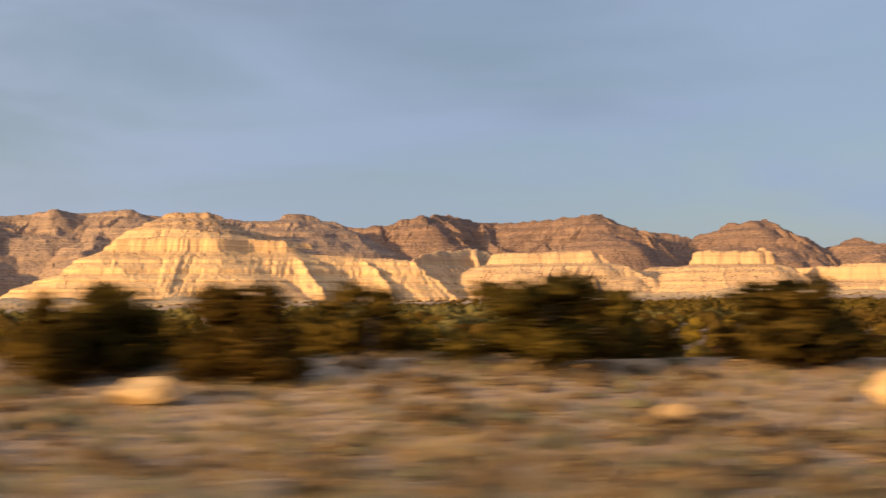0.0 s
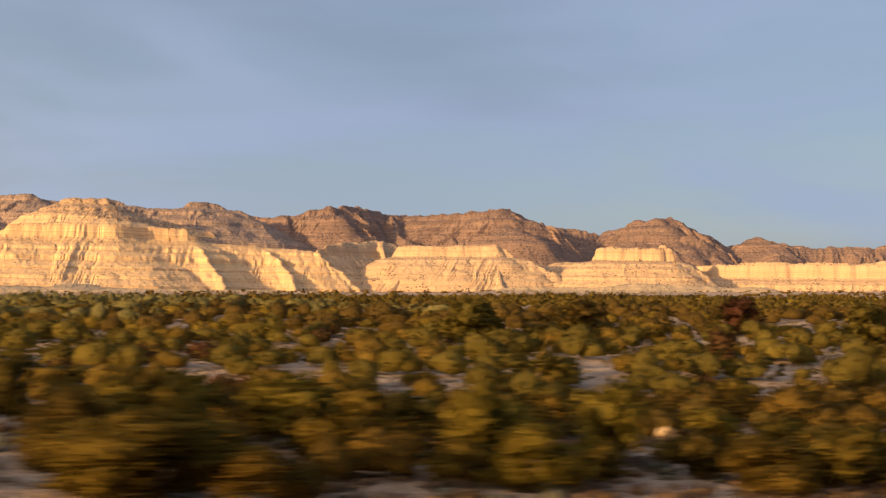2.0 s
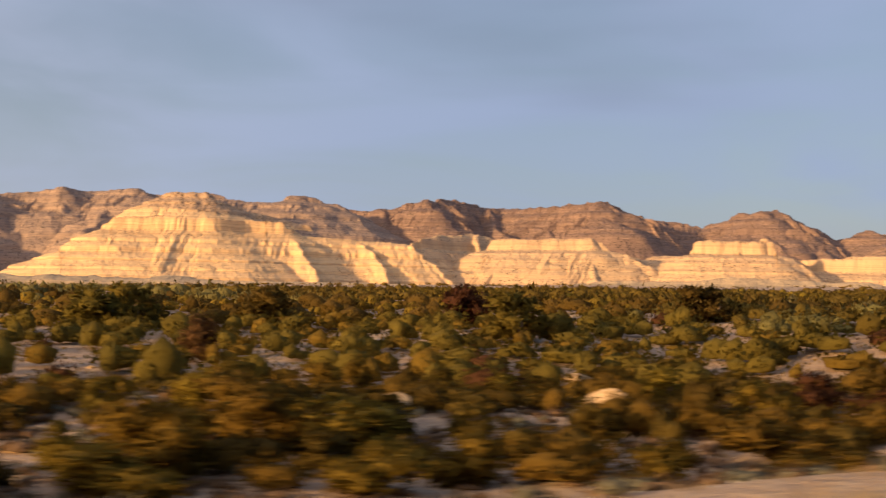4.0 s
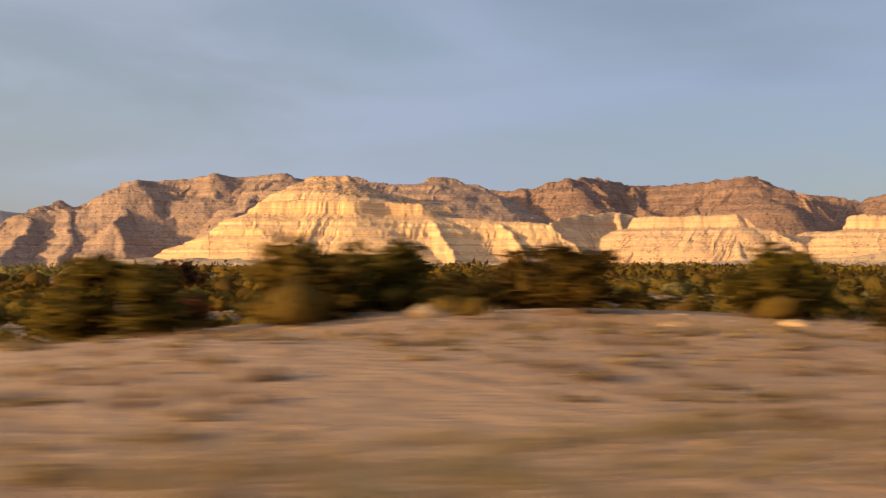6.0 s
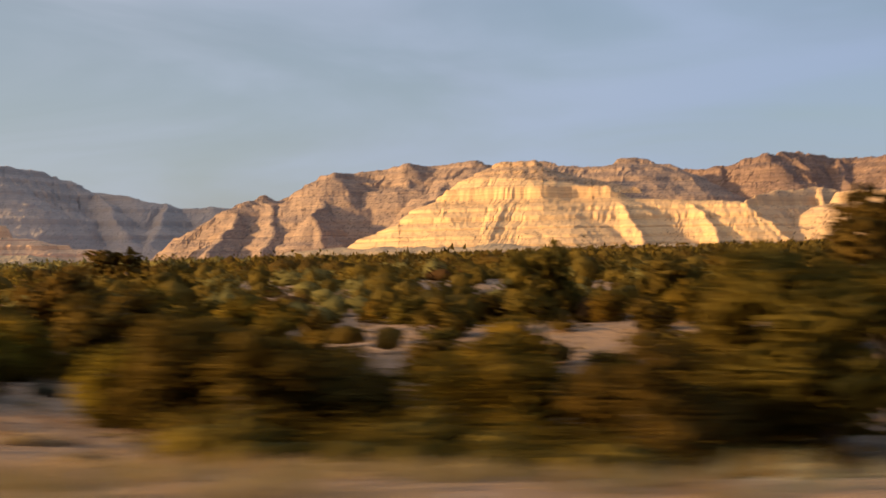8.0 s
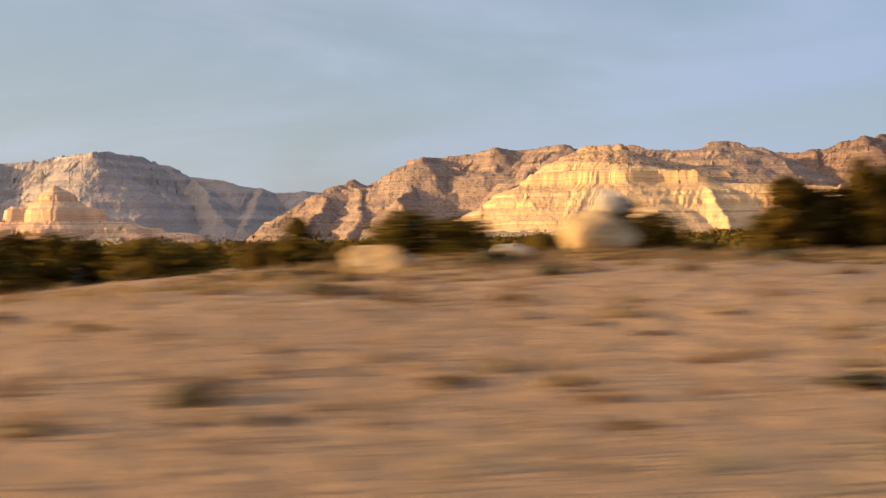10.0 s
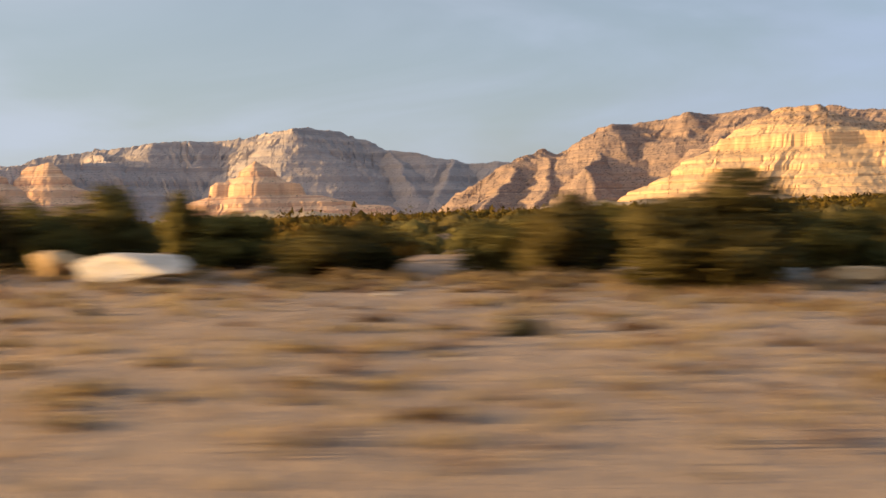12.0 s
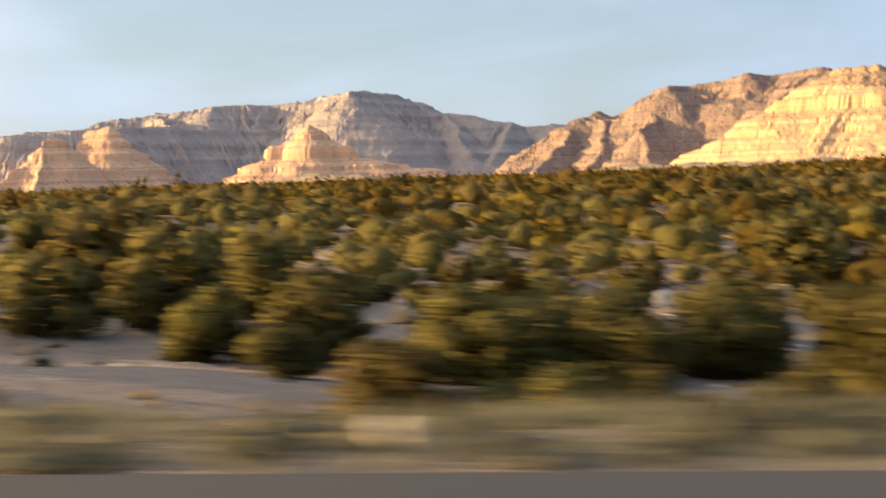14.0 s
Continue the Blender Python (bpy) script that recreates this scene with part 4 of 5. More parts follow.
JUNIPERS_BANK = [
    (10.06, 27.4, 2.5, 3.17), (10.28, 28.1, 2.8, 2.41), (10.44, 27.2, 3.4, 2.32), (10.48, 27.8, 3.2, 2.41), (10.53, 27.4, 4, 1.9),
    (10.54, 27.1, 3.6, 1.77), (10.58, 27.6, 3.4, 1.66), (10.65, 27, 3.3, 2.53), (10.72, 27.2, 2.8, 3.38), (10.75, 27.3, 3.3, 2.19),
    (10.81, 26.7, 3.1, 3.17), (10.82, 27.1, 3.2, 2.19), (11.01, 27, 3.7, 1.95), (11.05, 23.7, 3.8, 3.19), (11.09, 26.7, 3, 2.09),
    (11.1, 27, 3.1, 1.67), (11.25, 25.6, 2.2, 2.84), (11.44, 26, 2.7, 2.28), (11.46, 23.7, 2.5, 2.44), (11.46, 24, 2.5, 1.86),
]
JUNIPERS_CREST = [
    (11.54, 24, 2.6, 1.36), (11.55, 25.4, 2.3, 1.47), (11.59, 24, 2.2, 1.24), (11.59, 27.1, 2.7, 2.37), (11.61, 27.5, 2.1, 2.02),
    (11.65, 29.6, 2.8, 1.39), (11.71, 27.7, 2.1, 1.59), (11.73, 27.1, 1.9, 2.09), (11.81, 25.8, 1.7, 1.74), (11.84, 25.2, 1.8, 2.58),
    (11.87, 26.9, 1.6, 1.67), (12.01, 27, 1.7, 2.09), (12.06, 25.2, 2.7, 2.01), (12.11, 29.4, 2.5, 1.7), (12.15, 21.2, 2.7, 3.12),
    (12.3, 25.4, 1.7, 2.58), (12.35, 26.8, 1.7, 2.23), (12.47, 27, 1.9, 2.78), (12.62, 25.3, 1.7, 2.58),
]
JUNIPERS_DIP = [
    (13.04, 50.1, 1, 3.48), (13.21, 48.5, 1.3, 4.9), (13.23, 58.6, 0.4, 4.95), (13.27, 22.1, 2, 3.09), (13.61, 47.4, -1.8, 4.21),
    (13.95, 30, -0.8, 3.09), (14.11, 33.3, -1.6, 2.21), (13.9, 19.3, -1.0, 2.31), (14.24, 20.4, -0.2, 2.84), (13.95, 27.6, -0.3, 4.27), (14.08, 26.5, -0.8, 3.15), (13.74, 32.2, -0.6, 3.21), (13.5, 36.4, 0.6, 3.4), (13.36, 34.5, -0.2, 2.9), (13.58, 40.2, 0.4, 3.2),
    (14.26, 38.7, -2, 2.94), (14.59, 61.4, 0, 4.33),
]
JUNIPERS_FIELD = [
    (8.43, 61.1, 2.6, 4.47), (8.76, 59.3, 2.6, 4.79), (7.29, 57.6, 2.6, 4.33), (8.99, 55.2, 2.9, 4.02), (9.02, 65.7, 2.2, 3.97), (3.54, 119.6, 2.3, 5.57), (4.23, 124.9, 2.3, 6.44), (6.69, 110.2, 3.0, 6.44), (5.47, 125.9, 2.4, 5.36), (3.42, 114.7, 2.2, 6.52), (5.32, 97.1, 2.1, 6.24), (15.0, 137.7, 1.8, 4.33),
]
SCRUB_BANK = [
    (1.58, 32.0, -0.3, 1.6), (1.64, 33.5, 0.8, 2.43), (1.89, 39.1, -0.9, 2.8), (1.98, 33.0, -0.6, 1.6), (1.94, 26.7, -0.7, 4.45), (2.06, 26.1, -1.6, 2.43), (1.93, 40.0, -0.4, 3.0), (2.15, 41.0, -0.9, 3.3),
]
JUNIPERS_EDGE = [
    (1.38, 38.7, 0.7, 4.8), (1.73, 41.0, 0.0, 2.0), (1.27, 33.0, 1.0, 1.55), (1.35, 42.0, 0.7, 2.0), 
    (12.19, 23.9, 2.3, 1.55), (12.22, 26.5, 1.9, 2.12), (12.31, 26.3, 1.7, 2.2), (12.39, 22.5, 1.5, 1.52), (12.46, 30.4, 2.1, 2.66), (12.53, 26.5, 1.6, 1.91), (12.67, 31.4, 1.1, 3.27), (12.76, 26.5, 1.0, 3.22), (12.87, 28.0, 0.9, 2.8),
]
SCRUB_HOLLOW = [
    (1.63, 33.6, 0.6, 2.66), (1.85, 36, -0.3, 2.38), (1.95, 43.3, -0.9, 3.46),
    (2.05, 31.5, -2.4, 2.4), (2.22, 37.8, -0.8, 3.33), (2.33, 32, -1.9, 2.04), (2.39, 33.5, -0.2, 2.47),
    (2.4, 30.6, -1.5, 2.31), (2.6, 36.4, -0.8, 2.41), (2.73, 31.5, -2.5, 1.98), (2.74, 30.7, -2.3, 2.8), (2.86, 31.8, -2, 2.89),
    (2.94, 34.4, -2.7, 3.74), (2.98, 29, -2, 3.83), (3.48, 30, -2.3, 3.79),
]
SCRUB_FAR = [
    (3.61, 33.3, -2.7, 3.57), (3.65, 30.9, -2.4, 2.8), (3.87, 34.3, -2.8, 3.74), (3.91, 37.6, -1.7, 3.68), (4.02, 46.4, -1.6, 4.21),
    (4.09, 42.4, -1.6, 4.11), (4.23, 41.7, -2.2, 4.55), (4.78, 29.6, -2.8, 2.89), (4.81, 34.6, -2.1, 3.52), (7.53, 20.3, 1.1, 2.08),
    (7.68, 19, 1.1, 1.37), (7.82, 18.2, 0.5, 1.16), (12.74, 23.5, 1.3, 2.84), (13.1, 20.4, 0.2, 1.72),
    (13.45, 44, -1.5, 2.55), (13.69, 31.5, -2.2, 1.98), (7.85, 18.3, 0.2, 1.64), (8.07, 17.2, 0.4, 2.4), (8.2, 18.7, -0.7, 1.39),
    (14.0, 19.0, -1.3, 2.45), (14.09, 18.1, -1.3, 1.6), (14.17, 17.1, -0.8, 2.63), (13.76, 25.3, -1.2, 1.87), (13.62, 30.5, -0.5, 2.14), (14.21, 29.1, -1.0, 3.35),
]
RUSSETS = [
    (3.94, 81.2, -0, 2.78), (5.15, 39.9, -1.8, 2.32), (5.43, 123.2, 2.8, 6.03), (6.59, 61, 2.7, 3.09),
]
DEAD_TREES = [
    (10.67, 29.0, 3.8, 2.32), (13.04, 22.0, 3.7, 6.0), (12.97, 23.0, 2.9, 2.37),
]
TAN_ROCKS = [
    (2.85, 44.0, 1.2, 0.6), (3.35, 52.0, 1.5, 0.8), (4.35, 50.0, 1.8, 0.9), (4.6, 38.0, 1.2, 0.6), (4.95, 62.0, 2.2, 1.3), (13.8, 41.0, 1.1, 0.6),
    (14.4, 46.0, 1.3, 0.8), (14.05, 60.0, 1.5, 1.0),
    (-0.17, 24.6, 1.7, 0.5), (0.27, 21.3, 0.76, 0.4), (0.53, 24, 1.64, 0.8), (0.6, 20.2, 2.33, 1.1), (1.21, 18.9, 1.61, 0.6),
    (4.76, 47.2, 2.06, 1.2), (5.41, 48.6, 1.98, 1), (10.01, 22.4, 1.5, 0.5), (11.62, 22.6, 1.4, 0.5), (12.59, 23, 1.05, 0.5),
    (12.84, 22.7, 1.13, 0.5), (13.48, 18, 0.6, 0.4),
]
YELLOW_ROCKS = [
    (0.91, 18, 1.47, 0.9), (10.2, 23.2, 1.8, 0.95), (12.29, 21.9, 1.11, 0.3), (12.59, 21.3, 1.08, 0.3), (13.35, 18.2, 1.9, 0.72),
]
PALE_ROCKS = [
    (3.13, 30.2, 2.01, 0.8), (3.94, 39, 1.17, 0.6), (6.82, 21.1, 0.57, 0.3), (6.84, 22.5, 0.57, 0.25),
    (10.13, 24.3, 1.3, 0.32), (10.21, 23.2, 0.95, 0.5), (10.4, 10.3, 0.3, 0.1), (10.43, 10.4, 0.38, 0.12), (10.95, 23.1, 0.65, 0.3),
    (11.14, 21.9, 0.45, 0.25), (11.7, 22.1, 2.49, 0.5), (12.24, 22.3, 0.79, 0.3), (13.962, 7.0, 0.27, 0.2), (14.23, 50.7, 1.03, 0.7),
]
SAGES = [(10.39, 12.8, 0.54, 0.2), (10.54, 11.4, 0.6, 0.22), (10.6, 12.1, 0.5, 0.18), (11.39, 8.3, 0.67, 0.4), (11.5, 15.4, 0.48, 0.29), (11.3, 8, 0.6, 0.45), (10.95, 7.4, 0.6, 0.4), (11.11, 7.4, 0.7, 0.35), (6.43, 9.9, 0.7, 0.35), (6.64, 9.6, 0.7, 0.4), (10.19, 10.2, 0.6, 0.2), (10.5, 12.7, 0.7, 0.22)]


for rows, kind in ((JUNIPERS_FLAT, "juniper"), (JUNIPERS_BEND, "juniper"), (JUNIPERS_BANK, "juniper"), (JUNIPERS_CREST, "olive"), (JUNIPERS_DIP, "olive"), (JUNIPERS_EDGE, "juniper"), (JUNIPERS_FIELD, "juniper"), (SCRUB_BANK, "scrub"), (SCRUB_HOLLOW, "scrub"), (SCRUB_FAR, "scrub"), (RUSSETS, "russet")):
    for t, n, top, wide in rows:
        x, y = on_road(t, n)
        z = float(land(np.array([x]), np.array([y]))[0])
        use = "sparse" if kind == "juniper" and PICK.random() < 0.2 else "olive" if (kind == "juniper" and t > 11.4) or (kind == "scrub" and t > 12.5) else "amber" if kind == "scrub" and t < 5.8 else kind
        wide *= 0.86 if rows is JUNIPERS_BANK else 1.0
        stand(use + ("_far" if n > 31.5 else ""), x, y, wide * 1.18, max(top - z, 0.9) * 1.0)

# the open woodland between them
wild = np.random.default_rng(23)
for k in range(46):
    t, n = wild.uniform(7.5, 8.9), wild.uniform(19.5, 29)
    if t > 8.36:
        continue
    high = wild.uniform(1.1, 2.0)
    stand("scrub" if wild.uniform() < 0.45 else "juniper", *on_road(t, n), high * wild.uniform(1.1, 1.6), high)
for k in range(9000):
    t, n = wild.uniform(-1.6, 16.4), 24.5 + 40 * wild.uniform(0, 1)
    hollow = np.interp(t, [0.8, 1.8, 4.6, 5.8, 7.2, 8.2, 8.8, 9.6, 12.8, 13.6, 16], [0, 1, 1, 0, 0.2, 0.8, 0.8, 0, 0, 1, 1])
    if (9.7 < t < 12.9 and n < 44 and soft_noise(on_road(t, n)[0] / 6.0, on_road(t, n)[1] / 6.0) < 0.25):
        continue
    if n < 27 + 3 * (1 - hollow) or (1.6 < t < 5.0 and n < 33) or (0.9 < t < 2.0 and n < 40) or (12.9 < t < 14.0 and n < 42) or (t > 12.9 and soft_noise(on_road(t, n)[0] / 6.0, on_road(t, n)[1] / 6.0) < 0.12) or len(STOOD) > 560:
        continue
    x, y = on_road(t, n)
    gap = 2.8 if hollow > 0.5 else 3.2
    if min((x - a) ** 2 + (y - b) ** 2 for a, b in STOOD) < gap * gap:
        continue
    if soft_noise(x / 9.0, y / 9.0) < (-0.55 if hollow > 0.5 else -0.3):
        continue
    u = wild.uniform()
    kind = "russet" if u < 0.03 else ("scrub" if t > 5.8 else "amber") if u < 0.12 + 0.42 * hollow and t < 12.5 else "sparse" if u > 0.88 else "olive" if t > 11.4 else "juniper"
    high = wild.uniform(1.2, 2.3) if hollow > 0.5 else wild.uniform(1.2, 1.9) if 9.7 < t < 12.9 else wild.uniform(1.6, 2.9)
    stand(kind + ("_far" if n > 31.5 else ""), x, y, high * wild.uniform(1.0, 1.6), high)
# no unplaced first plant is left at the origin
for rows in KINDS.values():
    for first in rows:
        if first.name not in USED:
            for ob in (*first.children, first):
                bpy.data.objects.remove(ob)


# ---------------------------------------------------------------- dead trees, bare to the twigs
def dead_tree(t, n, top, wide, seed):
    x, y = on_road(t, n)
    z = float(land(np.array([x]), np.array([y]))[0])
    rng = np.random.default_rng(seed)
    base = tagged(new("dead_tree"), "bare dead juniper with reddish brittle twigs", "tree")
    base.matrix_basis = Matrix.Translation((x, y, z))
    high = top - z
    stem_bm, twig_bm = bmesh.new(), bmesh.new()
    stem = crooked(rng, (0, 0, -0.1), (0.05, 0, 1), high * 0.55, 5, 0.1)
    limb(stem_bm, stem, 0.16, 0.09, 8)
    for k in range(26):
        a = 2 * math.pi * k * 3 / 26 + rng.uniform(-0.3, 0.3)
        s = stem[int(rng.integers(2, 6))]
        arm = crooked(rng, s, (math.cos(a), math.sin(a), rng.uniform(0.2, 1.3)), wide * rng.uniform(0.26, 0.44), 6, 0.2)
        limb(stem_bm, arm, 0.06, 0.018, 5)
        for j in range(56):
            q = arm[int(rng.integers(2, 7))]
            d = rng.normal(0, 1, 3) + np.array([math.cos(a), math.sin(a), 0.6])
            limb(twig_bm, crooked(rng, q, d, rng.uniform(0.3, 0.8), 3, 0.3), 0.018, 0.007, 3)
    for part_name, bm in (("trunk", stem_bm), ("crown", twig_bm)):
        me = bpy.data.meshes.new(part_name)
        bm.to_mesh(me)
        bm.free()
        me.materials.append(DEADWOOD)
        new(part_name, me).parent = base


for k, (t, n, top, wide) in enumerate(DEAD_TREES):
    dead_tree(t, n, top, wide, 500 + k)


# ---------------------------------------------------------------- boulders
def boulder_mesh(seed, mat, cuts_made=14):
    """A weathered block with rounded corners and broken faces, one metre across."""
    rng = np.random.default_rng(seed)
    bm = bmesh.new()
    bmesh.ops.create_icosphere(bm, subdivisions=4, radius=0.5)
    cuts = []
    for k in range(cuts_made):
        d = rng.normal(0, 1, 3) * np.array([1, 1, 0.7])
        cuts.append((Vector(d / np.linalg.norm(d)), rng.uniform(0.24, 0.42) if cuts_made > 8 else rng.uniform(0.36, 0.46)))
    off = rng.uniform(0, 50, 3)
    for v in bm.verts:
        p = v.co.copy()
        for d, h in cuts:
            e = p.dot(d) - h
            if e > 0:
                p -= d * e * 0.97
        p *= 1 + 0.16 * noise.noise(Vector(p * 3) + Vector(off)) + 0.05 * noise.noise(Vector(p * 13) + Vector(off))
        v.co = p
    low = min(v.co.z for v in bm.verts)
    high = max(v.co.z for v in bm.verts)
    wide = max(max(abs(v.co.x), abs(v.co.y)) for v in bm.verts) * 2
    for v in bm.verts:
        v.co = Vector((v.co.x / wide, v.co.y / wide, (v.co.z - low) / (high - low)))
    me = bpy.data.meshes.new("boulder")
    bm.to_mesh(me)
    bm.free()
    me.materials.append(mat)
    return me


seed = 700
for rows, mat, words in ((TAN_ROCKS, TAN_STONE, "tan sandstone boulder lying in dry grass"), (YELLOW_ROCKS, TAN_STONE, "rounded yellow sandstone boulder on the verge"), (PALE_ROCKS, PALE_STONE, "pale weathered sandstone block on the verge")):
    for t, n, wide, high in rows:
        x, y = on_road(t, n)
        seed += 1
        z = float(land(np.array([x]), np.array([y]))[0])
        ob = tagged(new("boulder", boulder_mesh(seed, mat, 7 if rows is YELLOW_ROCKS else 14)), words, "boulder", "boulders along the verge")
        lift = 0.92 if mat is PALE_STONE and abs(t - 10.21) < 0.02 else -0.14 * high
        ob.matrix_basis = Matrix.Translation((x, y, z + lift)) @ Matrix.Rotation(math.pi / 2 - float(road_heading(t)) + 0.35 * math.sin(seed * 2.1), 4, "Z") @ Matrix.Diagonal((wide * 1.08, wide * 0.8, high * 1.3, 1))

# ---------------------------------------------------------------- roadside marker
mx, my = on_road(2.51, 12.3)
mz = float(land(np.array([mx]), np.array([my]))[0])
marker = tagged(new("road_marker"), "slim galvanised road marker post with a pale panel", "road sign")
marker.matrix_basis = Matrix.Translation((mx, my, mz)) @ Matrix.Rotation(-radians(math.degrees(float(road_heading(2.51)))), 4, "Z")


def box(name, parent, mat, lx, ly, lz, x=0, y=0, z=0, soft=0.004):
    bm = bmesh.new()
    bmesh.ops.create_cube(bm, size=1)
    bmesh.ops.scale(bm, vec=(lx, ly, lz), verts=bm.verts)
    bmesh.ops.bevel(bm, geom=bm.edges[:], offset=soft, segments=2, affect="EDGES")
    bmesh.ops.translate(bm, vec=(x, y, z), verts=bm.verts)
    me = bpy.data.meshes.new(name)
    bm.to_mesh(me)
    bm.free()
    me.materials.append(mat)
    ob = new(name, me)
    ob.parent = parent
    return ob


TOP = 1.39 - mz
box("post", marker, STEEL, 0.06, 0.04, TOP + 0.3, z=(TOP - 0.3) / 2)
box("panel", marker, WHITE_PAINT, 0.30, 0.012, 0.46, y=-0.03, z=TOP - 0.22)
for dz in (-0.38, -0.06):
    box("bolt", marker, STEEL, 0.025, 0.02, 0.025, y=-0.045, z=TOP + dz, soft=0.003)


# ---------------------------------------------------------------- dry grass, weeds, stones and the woods beyond
def blades(name, label, category, mat, places, low, high, wide, count, rng, lean=0.5):
    """Tussocks of narrow blades as one sheet of many small faces."""
    k = len(places)
    z = land(places[:, 0], places[:, 1])
    P = np.repeat(np.column_stack([places, z]), count, axis=0)
    big = np.repeat(rng.uniform(0.5, 1.2, k), count)[:, None]
    a = rng.uniform(0, 2 * math.pi, k * count)
    P[:, :2] += rng.normal(0, wide, (k * count, 2)) * big
    h = rng.uniform(low, high, (k * count, 1)) * big
    tip = P + np.column_stack([np.cos(a) * lean, np.sin(a) * lean, np.ones(k * count)]) * h
    side = np.column_stack([-np.sin(a), np.cos(a), np.zeros(k * count)]) * h * 0.16
    P[:, 2] -= 0.03
    verts = np.stack([P - side, P + side, tip + side * 0.3], 1).reshape(-1, 3)
    faces = np.arange(3 * k * count).reshape(-1, 3).tolist()
    return tagged(mesh_object(name, verts, faces, mat), label, category, kind="stuff")


def verge_places(rng, count, t0, t1, n0, n1, patch=-2.0, size=5.0):
    t, n = rng.uniform(t0, t1, count), n0 + (n1 - n0) * rng.uniform(0, 1, count)
    x, y = on_road(t, n)
    keep = soft_noise(x / size, y / size) + 0.35 * rng.normal(0, 1, count) > patch
    return np.column_stack([x, y])[keep]


rng = np.random.default_rng(31)
blades("dry_grass", "short straw-coloured dry grass on the verge", "grass", STRAW, np.concatenate([verge_places(rng, 9000, -1.0, 8.0, 7.2, 27, -0.2), verge_places(rng, 5000, 8.9, 13.3, 7.2, 27, -0.2)]), 0.07, 0.22, 0.15, 7, rng)
blades("dry_grass", "tall tussocks of bleached dry grass", "grass", STRAW, verge_places(rng, 3000, -1.2, 1.5, 8.0, 32, -0.3, 4.0), 0.12, 0.30, 0.2, 9, rng)
blades("roadside_weeds", "grey-green weeds along the asphalt edge", "grass", SAGE, verge_places(rng, 2800, 13.2, 15.6, 6.35, 8.2, -0.5, 3.0), 0.06, 0.18, 0.16, 11, rng)
blades("dry_grass", "bleached tussocks on the pale bank", "grass", STRAW, verge_places(rng, 2400, 11.4, 13.4, 7.0, 23, -0.1, 2.2), 0.07, 0.18, 0.10, 17, rng, 0.9)
blades("dry_grass", "straw tussocks on the slope of the bank", "grass", STRAW, verge_places(rng, 900, 0.9, 2.3, 9.0, 27, 0.0, 2.6), 0.10, 0.26, 0.12, 20, rng, 0.8)
blades("dry_grass", "brown tussocks on the grey soil of the slope", "grass", BROWN_GRASS, verge_places(rng, 700, 12.9, 15.4, 8.2, 22, 0.0, 2.6), 0.07, 0.2, 0.11, 18, rng, 0.9)
blades("roadside_weeds", "thin grey-green weeds along the asphalt edge", "grass", SAGE, verge_places(rng, 1800, -1.0, 11.6, 6.5, 9.0, 0.1, 3.0), 0.08, 0.24, 0.2, 10, rng)
blades("dry_grass", "pale dry grass between the bushes", "grass", STRAW, verge_places(rng, 7000, -1.5, 16.5, 26, 75, 0.1, 7.0), 0.12, 0.34, 0.22, 6, rng)

blades("dry_grass", "low brown tussocks on the cut bank", "grass", BROWN_GRASS, verge_places(rng, 4200, 5.4, 13.2, 7.4, 25, 0.1, 2.2), 0.07, 0.2, 0.10, 17, rng, 0.9)
blades("dry_grass", "low brown tussocks among the bleached grass", "grass", BROWN_GRASS, verge_places(rng, 600, -1.2, 1.8, 7.4, 26, 0.0, 2.6), 0.08, 0.22, 0.11, 18, rng, 0.8)

blades("dry_grass", "grey-green bunch grass among the stones", "grass", SAGE, verge_places(rng, 1900, -1.4, 1.7, 8.5, 30, -0.1, 2.4), 0.10, 0.30, 0.11, 16, rng, 0.7)
blades("dry_grass", "bleached bunch grass among the stones", "grass", STRAW, verge_places(rng, 1900, -1.4, 1.7, 8.0, 30, -0.1, 2.4), 0.10, 0.28, 0.11, 16, rng, 0.7)

blades("dry_grass", "greenish straw grass beside the asphalt", "grass", GREEN_STRAW, verge_places(rng, 2600, 5.6, 8.1, 6.9, 10.5, -0.5, 3.0), 0.07, 0.2, 0.14, 9, rng)
SAGE_LOBES = [lobes_of(np.random.default_rng(160 + k), 8, 0.34, 0.2, 0.66, 0.15, 0.26) for k in range(3)]
KINDS["sage"] = [model("sagebrush", "low grey-green sagebrush clump on the bank", "bush", "sagebrush on the verge", crown_mesh("crown", 430 + k, SAGE, lo, 800, 0.10), trunk_mesh("trunk", 440 + k, BARK, lo, 0.04)) for k, lo in enumerate(SAGE_LOBES)]
for t, n, wide, high in SAGES:
    x, y = on_road(t, n)
    stand("sage", x, y, wide, high)
for k in range(150):
    t, n = wild.uniform(-0.8, 15.4), wild.uniform(8.5, 24)
    x, y = on_road(t, n)
    wide = wild.uniform(0.22, 0.6)
    if 5.4 < t < 9.0 and k % 4:
        continue
    stand("sage", x, y, wide, wide * wild.uniform(0.45, 0.75))


